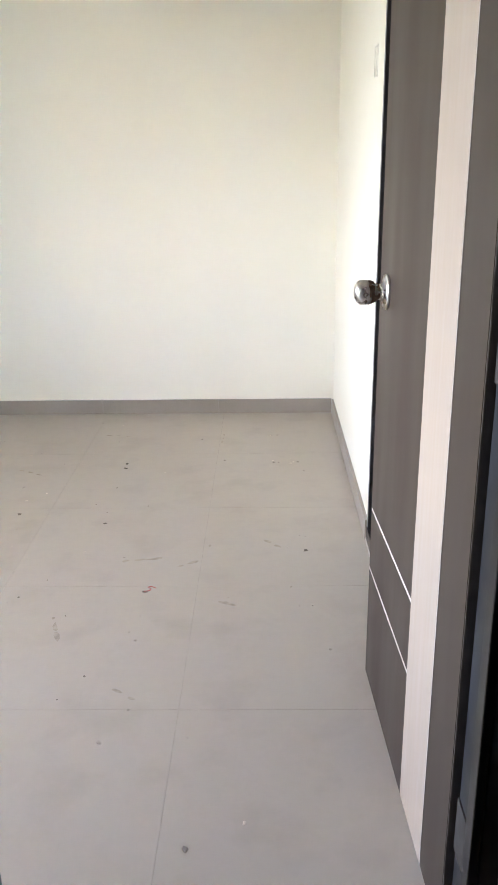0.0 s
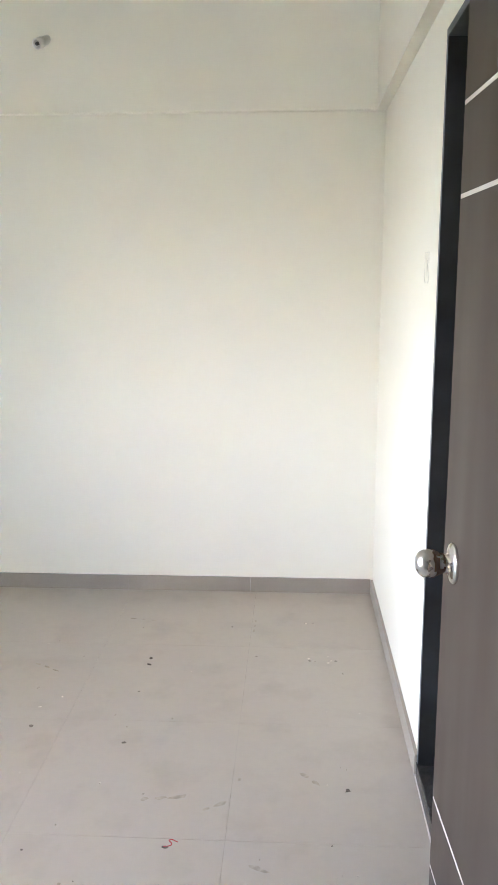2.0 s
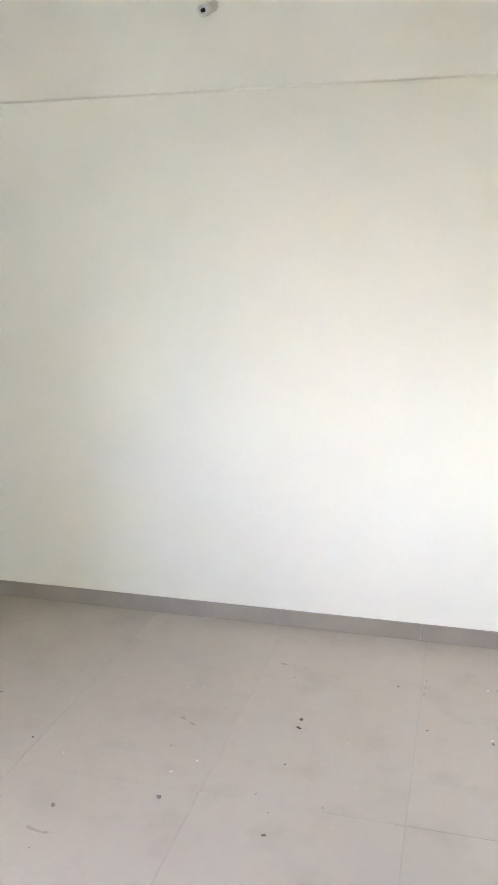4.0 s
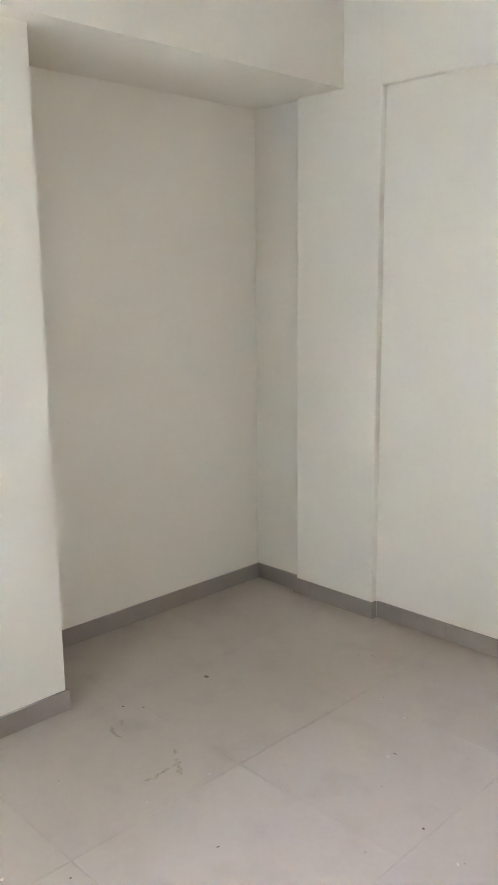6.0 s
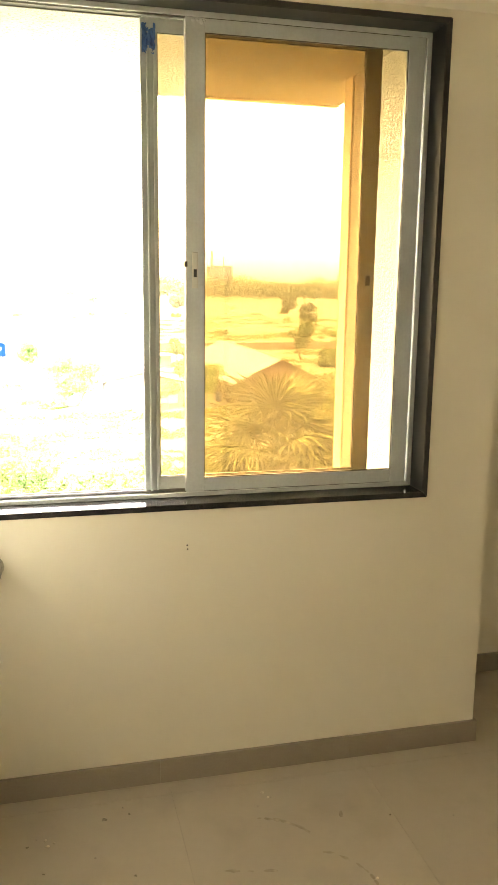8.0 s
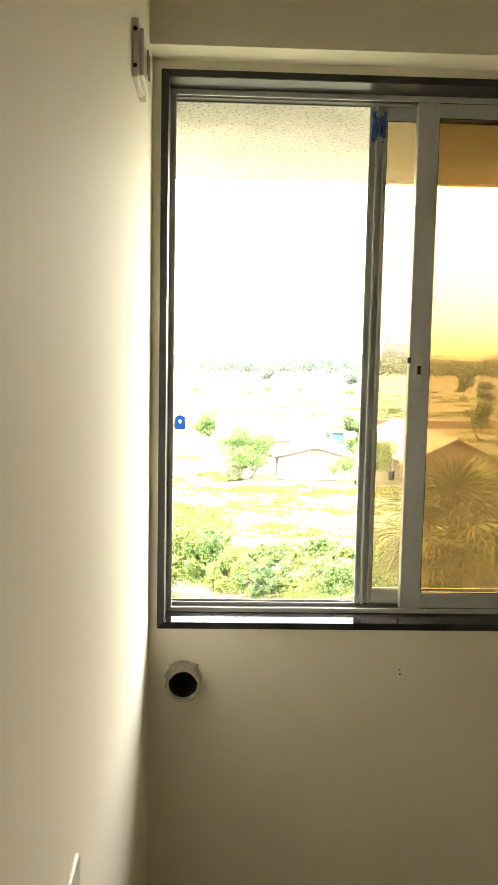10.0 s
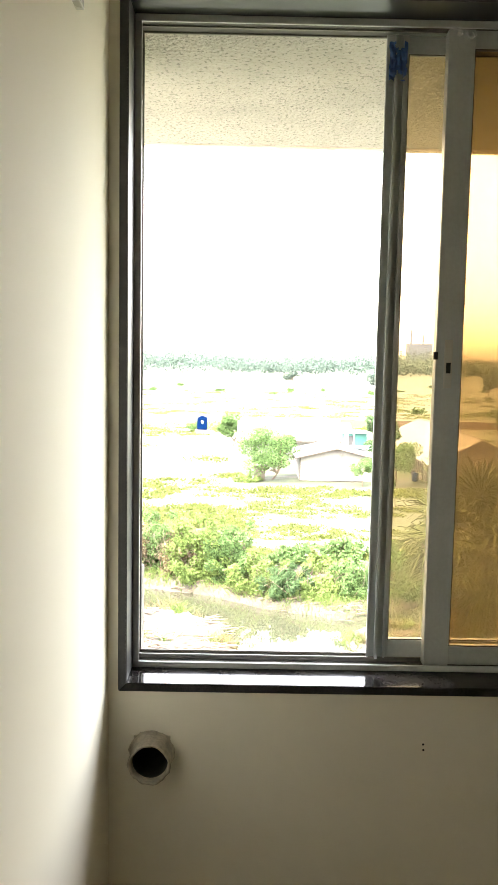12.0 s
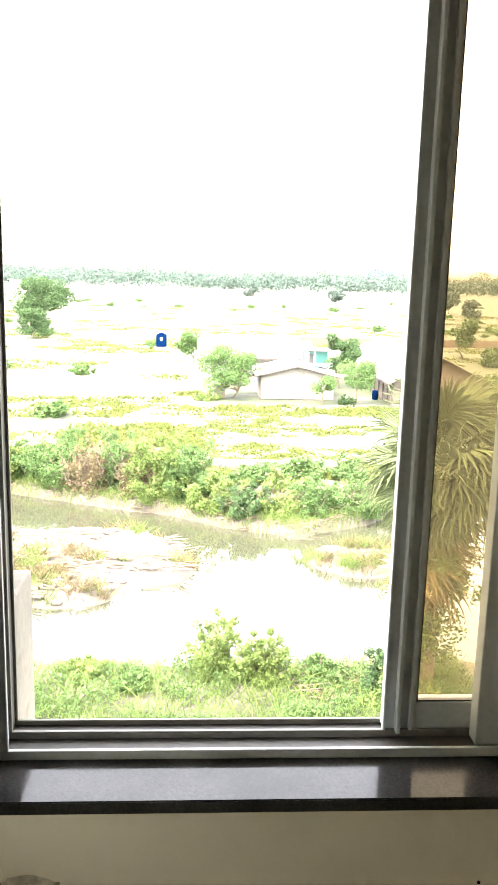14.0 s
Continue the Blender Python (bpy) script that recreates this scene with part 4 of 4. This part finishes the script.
tagged(raw("field_grass", vs, fs, LEAF_GRASS), "yellow-green patches of low grass over the dry field", "grass", kind="stuff")
nx, ny = G.uniform(-79, -47, 1500), G.uniform(-24, 34, 1500)
keep = np.array([noise.noise(Vector((a * 0.22, b * 0.07, 6))) > 0.12 and a < bank_far(b) - 3 for a, b in zip(nx, ny)])
nx, ny = nx[keep], ny[keep]
cen = np.stack([nx, ny, np.array([ground_z(a, b) for a, b in zip(nx, ny)]) + 0.05], 1)
rad = np.stack([0.5 + 0 * nx, 0.9 + 0 * nx, 0.16 + 0.12 * G.random(len(nx))], 1)
vs, fs = leaf_quads(G, 36000, cen, rad, 0.10, 0.1, 1.0)
tagged(raw("path_grass", vs, fs, LEAF_GRASS), "low pale-green grass in rows behind the river bank", "grass", kind="stuff")
first = bush("field_bush", "scattered green bush standing in the open field", -100.0, -12.0, 1.8, 3.0, LEAF, 130, leaves=1400, size=0.17, group="field bushes")
for k in range(46):
    x = -56 - 330 * G.random() ** 1.2
    y = (G.random() * 0.8 - 0.34) * -x
    if -112 < x < -76 and -2 < y < 32:
        continue
    copy_thing(first, Matrix.Translation((x, y, GZ)) @ Matrix.Rotation(G.uniform(0, 6), 4, "Z") @ Matrix.Diagonal((G.uniform(0.5, 1.8), G.uniform(0.5, 2.4), G.uniform(0.35, 1.2), 1.0)))
# single trees
tree("round_tree", "large round dark green tree alone in the field", -166.0, -28.5, 10.8, 12.5, LEAF_DARK, 3, leaves=13000, size=0.22, trunk=0.18, clumps=26)
tree("field_tree", "small green tree beside the larger field tree", -150.0, -28.0, 5.5, 6.5, LEAF_DARK, 4, leaves=4500, size=0.2, trunk=0.15)
tree("yard_tree", "bushy green tree beside the white shed", -83.6, 5.3, 5.6, 6.4, LEAF, 6, leaves=12000, size=0.12, trunk=0.16, clumps=24)
tree("yard_tree", "green tree behind the sheds", -112.0, 1.0, 5.2, 4.4, LEAF, 7, leaves=5000, size=0.15, trunk=0.2)
tree("shade_tree", "dark spreading tree over the sheds", -91.6, 17.5, 6.3, 4.6, LEAF_DARK, 8, leaves=8000, size=0.13, trunk=0.35, clumps=20)
tree("young_tree", "thin young tree with a layered crown in the yard", -80.5, 17.3, 4.4, 4.6, LEAF, 9, leaves=4500, size=0.11, trunk=0.45)
tree("young_tree", "small young tree with a thin stem in the yard", -80.0, 14.0, 2.9, 2.8, LEAF, 10, leaves=2600, size=0.10, trunk=0.45)
bush("yard_bush", "low green bush at the foot of the young tree", -80.2, 16.4, 1.2, 2.4, LEAF_DARK, 11, 700, 0.15)
bush("yard_bush", "low pale shrub beside the track", -82.0, 2.6, 1.3, 3.0, LEAF_PALE, 12, 800, 0.16)
tree("wall_tree", "slim tree by the boundary wall", -128.0, 43.0, 6.4, 4.2, LEAF_DARK, 13, leaves=1500, size=0.26, trunk=0.3)
for k, (x, y) in enumerate([(-122.0, 46.0), (-116.0, 44.0), (-112.0, 48.0), (-126.0, 52.0)]):
    bush("wall_bush", "rounded bush by the boundary wall", x, y, 3.0, 5.0, LEAF_DARK, 140 + k, 900, 0.3, group="boundary bushes")
for k, (x, y, h) in enumerate([(-300, 92, 8), (-250, 84, 6), (-330, 130, 9), (-410, 26, 9), (-360, 60, 7), (-380, -70, 8), (-260, 120, 7)]):
    tree("distant_tree", "distant rounded green tree in the fields", x, y, h, h * 1.2, LEAF_HAZED, 60 + k, leaves=900, size=0.55, trunk=0.2)
# far woods
rng = np.random.default_rng(21)
cnt = 1300
wx = -600 - 560 * rng.random(cnt)
wy = rng.uniform(-0.40, 0.60, cnt) * -wx
clump = np.array([noise.noise(Vector((a * 0.006, b * 0.011, 1.0))) for a, b in zip(wx, wy)])
wh = np.clip(10.0 - 0.010 * wx * (0.25 + 0.6 * rng.random(cnt) ** 1.5 + 2.0 * clump), 4.0, 32.0)
cen = np.stack([wx, wy, GZ + wh * 0.55], 1)
rad = np.stack([wh * 0.5, wh * 0.62, wh * 0.46], 1)
vs, fs = leaf_quads(rng, 85000, cen, rad, 1.35, 0.4, 1.0)
vs[:, 2] = np.maximum(vs[:, 2], GZ)
tagged(raw("far_woods", vs, fs, LEAF_HAZED), "line of distant green woods along the horizon, haze in the leaf colour", "woods", kind="stuff")

# fan palm
palm = new("fan_palm")
PX, PY, PZ = -20.0, 7.75, -2.55
palm.location = (PX, PY, GZ)
tagged(palm, "tall fan palm with a shaggy crown and dead hanging fronds", "palm tree")
bm = bmesh.new()
for k in range(9):
    z_a, z_b = k * 0.86, k * 0.86 + 0.88
    add_tube(bm, (0.05 * math.sin(k), 0.04 * k / 9, z_a), (0.05 * math.sin(k + 1), 0.04 * (k + 1) / 9, z_b), 0.24 - 0.006 * k, 0.215 - 0.006 * k, 12)
part("trunk", bm, BARK, palm)


def fan_mesh(name, seed, mat, radius=1.05, droop=0.3, ribs=26):
    """One fan: a stalk along +x and narrow folded blades round its end."""
    rng = np.random.default_rng(seed)
    vs, fs = [], []

    def strip(pts, w):
        for p, ww in zip(pts, w):
            vs.extend([(p[0] - p[3] * ww, p[1] - p[4] * ww, p[2] + 0.012), (p[0], p[1], p[2] - 0.012), (p[0] + p[3] * ww, p[1] + p[4] * ww, p[2] + 0.012)])
        b = len(vs) - 3 * len(pts)
        for k in range(len(pts) - 1):
            for j in (0, 1):
                fs.append((b + 3 * k + j, b + 3 * k + j + 1, b + 3 * k + 4 + j, b + 3 * k + 3 + j))
    strip([(0.25 * k, 0, -0.02 * k * k, 0, 1) for k in range(5)], [0.022, 0.018, 0.016, 0.014, 0.012])
    for k in range(ribs):
        a = radians(-125 + 250 * k / (ribs - 1)) + rng.normal() * 0.03
        ln = radius * (0.82 + 0.25 * rng.random()) * (1 - 0.18 * abs(k / (ribs - 1) - 0.5))
        c, s_ = math.cos(a), math.sin(a)
        pts = [(1.0 + c * ln * f, s_ * ln * f, -0.32 * 0.25 - droop * ln * f ** 2.6 * (0.7 + 0.6 * rng.random()), -s_, c) for f in (0.03, 0.35, 0.65, 0.86, 1.0)]
        strip(pts, [0.010, 0.045, 0.036, 0.018, 0.003])
    me = bpy.data.meshes.new(name)
    me.from_pydata(vs, [], fs)
    me.materials.append(mat)
    return me


fans = [fan_mesh("frond", 300 + k, PALM, 1.05 + 0.08 * k, 0.18 + 0.12 * k) for k in range(4)]
dead = [fan_mesh("dead_frond", 320 + k, PALM_DRY, 0.95, 0.75 + 0.2 * k, 20) for k in range(3)]
R = random.Random(12)
top = PZ - GZ
for k in range(64):
    az, el = R.uniform(0, 360), R.choice((70, 55, 40, 28, 12, 0, -15, -28, -42)) + R.uniform(-7, 7)
    shared("frond", fans[k % 4], palm, Matrix.Translation((0, 0, top + 0.1 - 0.004 * (70 - el))) @ Matrix.Rotation(radians(az), 4, "Z") @ Matrix.Rotation(radians(-el), 4, "Y") @ Matrix.Rotation(radians(R.uniform(-35, 35)), 4, "X"))
for k in range(60):
    az, el = R.uniform(0, 360), R.uniform(-84, -48)
    shared("dead_frond", dead[k % 3], palm, Matrix.Translation((0, 0, top - 0.15 - 2.0 * R.random() ** 1.3)) @ Matrix.Rotation(radians(az), 4, "Z") @ Matrix.Rotation(radians(-el), 4, "Y") @ Matrix.Rotation(radians(R.uniform(-40, 40)), 4, "X"))
rng = np.random.default_rng(77)
cen = np.stack([rng.normal(size=60) * 0.38, rng.normal(size=60) * 0.42, rng.uniform(0.3, 6.0, 60)], 1)
vs, fs = leaf_quads(rng, 9000, cen, np.full((60, 3), 0.42), 0.06, 0.2)
raw("creeper", vs, fs, LEAF_PALE, palm, "green creeper climbing the trunk")

# sheds and yard


def gable_house(name, label, x0, x1, ya, yb, eave, ridge, over, wall_mat, roof_mat):
    """A plain shed with a pitched roof of ribbed sheets; the ridge runs along x."""
    root = new(name)
    root.location = ((x0 + x1) / 2, (ya + yb) / 2, GZ)
    tagged(root, label, "shed")
    hx, hy = (x1 - x0) / 2, (yb - ya) / 2
    t = 0.15
    for nm, p, q in (("wall", (hx - t, -hy, 0), (hx, hy, eave)), ("wall", (-hx, -hy, 0), (-hx + t, hy, eave)), ("wall", (-hx + t, -hy, 0), (hx - t, -hy + t, eave)), ("wall", (-hx + t, hy - t, 0), (hx - t, hy, eave))):
        boxes(nm, wall_mat, [(p, q)], root)
    for xx in (hx - t, -hx):
        bm = bmesh.new()
        f = [bm.verts.new(v) for v in ((xx, -hy, eave + 0.002), (xx, hy, eave + 0.002), (xx, 0, ridge - 0.08))]
        g = [bm.verts.new((v.co.x + t, v.co.y, v.co.z)) for v in f]
        bm.faces.new(f)
        bm.faces.new(g[::-1])
        for k in range(3):
            bm.faces.new((f[k], f[(k + 1) % 3], g[(k + 1) % 3], g[k]))
        part("gable", bm, wall_mat, root)
    for side in (-1, 1):
        ny = 2
        cols = max(8, int((x1 - x0) / 0.5))
        vs, fs = [], []
        for i in range(cols * 2 + 1):
            x = -hx - over + (x1 - x0 + 2 * over) * i / (cols * 2)
            dz = 0.05 if i % 2 else 0.0
            for j in range(ny + 1):
                f = j / ny
                yy = side * (hy + over) * f
                slope = (ridge - eave) / hy
                z = ridge - slope * abs(yy) + dz
                vs.append((x, yy, z))
        m = ny + 1
        for i in range(cols * 2):
            for j in range(ny):
                fs.append((i * m + j, (i + 1) * m + j, (i + 1) * m + j + 1, i * m + j + 1))
        roof = raw("roof_slope", vs, fs, roof_mat, root)
        sol = roof.modifiers.new("thickness", "SOLIDIFY")
        sol.thickness, sol.offset = 0.05, -1
        edge_y, edge_z = side * (hy + over), ridge - (ridge - eave) / hy * (hy + over)
        boxes("fascia", PLANK, [((-hx - over, edge_y - 0.03, edge_z - 0.16), (hx + over, edge_y + 0.03, edge_z - 0.02))], root, "dark board under the eave")
        bm = bmesh.new()
        add_tube(bm, (hx + over, 0, ridge - 0.05), (hx + over, edge_y, edge_z - 0.05), 0.07, 0.07, 6)
        part("barge_board", bm, PLANK, root)
    boxes("ridge_cap", PLANK, [((-hx - over, -0.12, ridge + 0.03), (hx + over, 0.12, ridge + 0.09))], root, "dark rusty ridge cap")
    return root


shed = gable_house("white_shed", "whitewashed shed with a patched tin roof", -90.0, -82.7, 8.0, 15.4, 2.45, 3.35, 0.5, LIME, TIN)
boxes("tarpaulin", TARP, [((-3.0, 2.2, 2.86), (-0.5, 3.9, 2.95))], shed, "blue tarpaulin on the roof edge")
boxes("patch_sheet", SHADEWALL, [((1.0, 0.4, 3.28), (2.4, 1.7, 3.33))], shed, "loose rusty sheet on the roof")
boxes("corner_post", PLANK, [((3.66, -3.72, 0), (3.74, -3.62, 2.45))], shed)
long_shed = gable_house("long_shed", "long low shed with a pale sheet roof", -109.4, -96.6, 3.6, 13.6, 2.7, 4.3, 0.6, LIME, TIN)
long_shed.rotation_euler = (0, 0, radians(90))
# closed walls; the shade of the open side is put into their dark colour
barn = gable_house("barn", "long open-sided barn with a pale sheet roof", -106.0, -79.0, 20.6, 29.6, 2.6, 4.8, 0.7, SHADEWALL, TIN)
for k in range(14):
    x = -13.2 + 26.4 * k / 13
    boxes("post", PLANK, [((x - 0.08, -4.62, 0), (x + 0.08, -4.503, 2.55))], barn)
hut = boxes("teal_hut", TEAL, [((-96.0, 13.7, GZ), (-93.5, 16.3, GZ + 3.9))])
tagged(hut, "small teal painted hut between the sheds", "hut")
boxes("roof_sheet", TIN, [((-96.3, 13.2, GZ + 3.901), (-93.0, 16.6, GZ + 4.02))], hut)
# dark slab on the solid wall paints the shade of an opening
boxes("window", OPENSHADE, [((-93.499, 14.2, GZ + 2.5), (-93.47, 14.75, GZ + 3.6))], hut)
boxes("window_frame", WHITE, [((-93.499, 13.75, GZ + 2.2), (-93.475, 14.199, GZ + 3.8)), ((-93.499, 14.751, GZ + 2.2), (-93.475, 14.95, GZ + 3.8))], hut, "pale posts beside the window")
bm = bmesh.new()
lathe(bm, [(0.001, 0), (0.28, 0), (0.3, 0.05), (0.31, 0.45), (0.3, 0.85), (0.28, 0.9), (0.001, 0.9)], 16)
tagged(part("water_drum", bm, BLUE, None, "", True, Matrix.Translation((-83.5, 19.8, GZ))), "blue plastic drum standing in the yard", "drum")
cabin = boxes("blue_cabin", BLUE, [((-134.5, -5.15, GZ + 0.5), (-133.2, -3.55, GZ + 2.35))], bevel=0.06)
tagged(cabin, "blue plastic cabin on a dark base in the field", "cabin")
bm = bmesh.new()
vs6 = [bm.verts.new(v) for v in ((-134.5, -5.2, GZ + 2.355), (-134.5, -3.5, GZ + 2.355), (-134.5, -4.35, GZ + 2.75), (-133.2, -5.2, GZ + 2.355), (-133.2, -3.5, GZ + 2.355), (-133.2, -4.35, GZ + 2.75))]
for f in ((0, 1, 2), (3, 4, 5), (0, 3, 5, 2), (1, 4, 5, 2), (0, 1, 4, 3)):
    bm.faces.new([vs6[k] for k in f])
part("roof", bm, BLUE, cabin)
boxes("base", SHADEWALL, [((-134.7, -5.5, GZ - 0.1), (-132.9, -3.2, GZ + 0.499))], cabin, "dark masonry base")
boxes("mark", WHITE, [((-133.199, -4.5, GZ + 1.7), (-133.17, -4.15, GZ + 1.95)), ((-133.199, -4.38, GZ + 1.45), (-133.17, -4.27, GZ + 1.7))], cabin, "white painted mark")
tagged(boxes("boundary_wall", BRICKWALL, [((-150.4, 20, GZ - 0.2), (-150.0, 120, GZ + 1.3))]), "long brown boundary wall across the field", "wall", kind="structure")
tagged(boxes("low_wall", LIME, [((-53.2, 2.8, GZ - 0.2), (-52.9, 8.6, GZ + 0.4))]), "low grey concrete wall beside the river path", "low wall")
lean = boxes("small_hut", SHADEWALL, [((-83.4, 3.4, GZ), (-82.4, 4.5, GZ + 1.5))])
tagged(lean, "tiny wooden hut under the tree", "hut")
boxes("roof_sheet", TIN, [((-83.6, 3.1, GZ + 1.501), (-82.1, 4.8, GZ + 1.6))], lean)
works = boxes("factory", FACTORY, [((-1020, 203, GZ), (-1000, 231, 23.0))])
tagged(works, "blue-grey factory block beyond the woods", "factory")
bm = bmesh.new()
add_tube(bm, (-1010, 207, GZ), (-1010, 207, 40), 1.6, 1.0, 12)
part("chimney", bm, FACTORY, works)
bm = bmesh.new()
add_tube(bm, (-1012, 222, GZ), (-1012, 222, 34), 1.4, 0.9, 12)
part("chimney", bm, FACTORY, works)

# ---- floor tiles, one by one ----
bm = bmesh.new()
add_box(bm, (-0.30255, -0.30255, -0.008), (0.30255, 0.30255, 0.0), 0.0004)
tile_mesh = bpy.data.meshes.new("tile")
bm.to_mesh(tile_mesh)
bm.free()
tile_mesh.materials.append(TILE)
ground_floor = bpy.data.objects["floor"]


def cut_tile(xa, xb, ya, yb):
    bm = bmesh.new()
    add_box(bm, (xa + 0.0005, ya + 0.0005, -0.008), (xb - 0.0005, yb - 0.0005, 0.0), 0.0004)
    part("tile", bm, TILE, ground_floor)


areas = [(XALC, XB, YD, YA), (DOOR_L + 0.031, 0.485, 1.735, YD), (-2.05, 1.85, -1.45, 1.735)]
for xa, xb, ya, yb in areas:
    for i in range(-6, 6):
        for j in range(-8, 6):
            tx0, ty0 = -0.020 + i * PITCH, 2.475 + j * PITCH
            cx0, cx1, cy0, cy1 = max(tx0, xa), min(tx0 + PITCH, xb), max(ty0, ya), min(ty0 + PITCH, yb)
            if cx1 - cx0 < 0.01 or cy1 - cy0 < 0.01:
                continue
            if cx1 <= -2.70 and cy1 <= YEDGE:
                continue
            if cx1 - cx0 > PITCH - 0.001 and cy1 - cy0 > PITCH - 0.001:
                shared("tile", tile_mesh, ground_floor, Matrix.Translation((tx0 + PITCH / 2, ty0 + PITCH / 2, 0)))
            else:
                cut_tile(cx0, cx1, cy0, cy1)
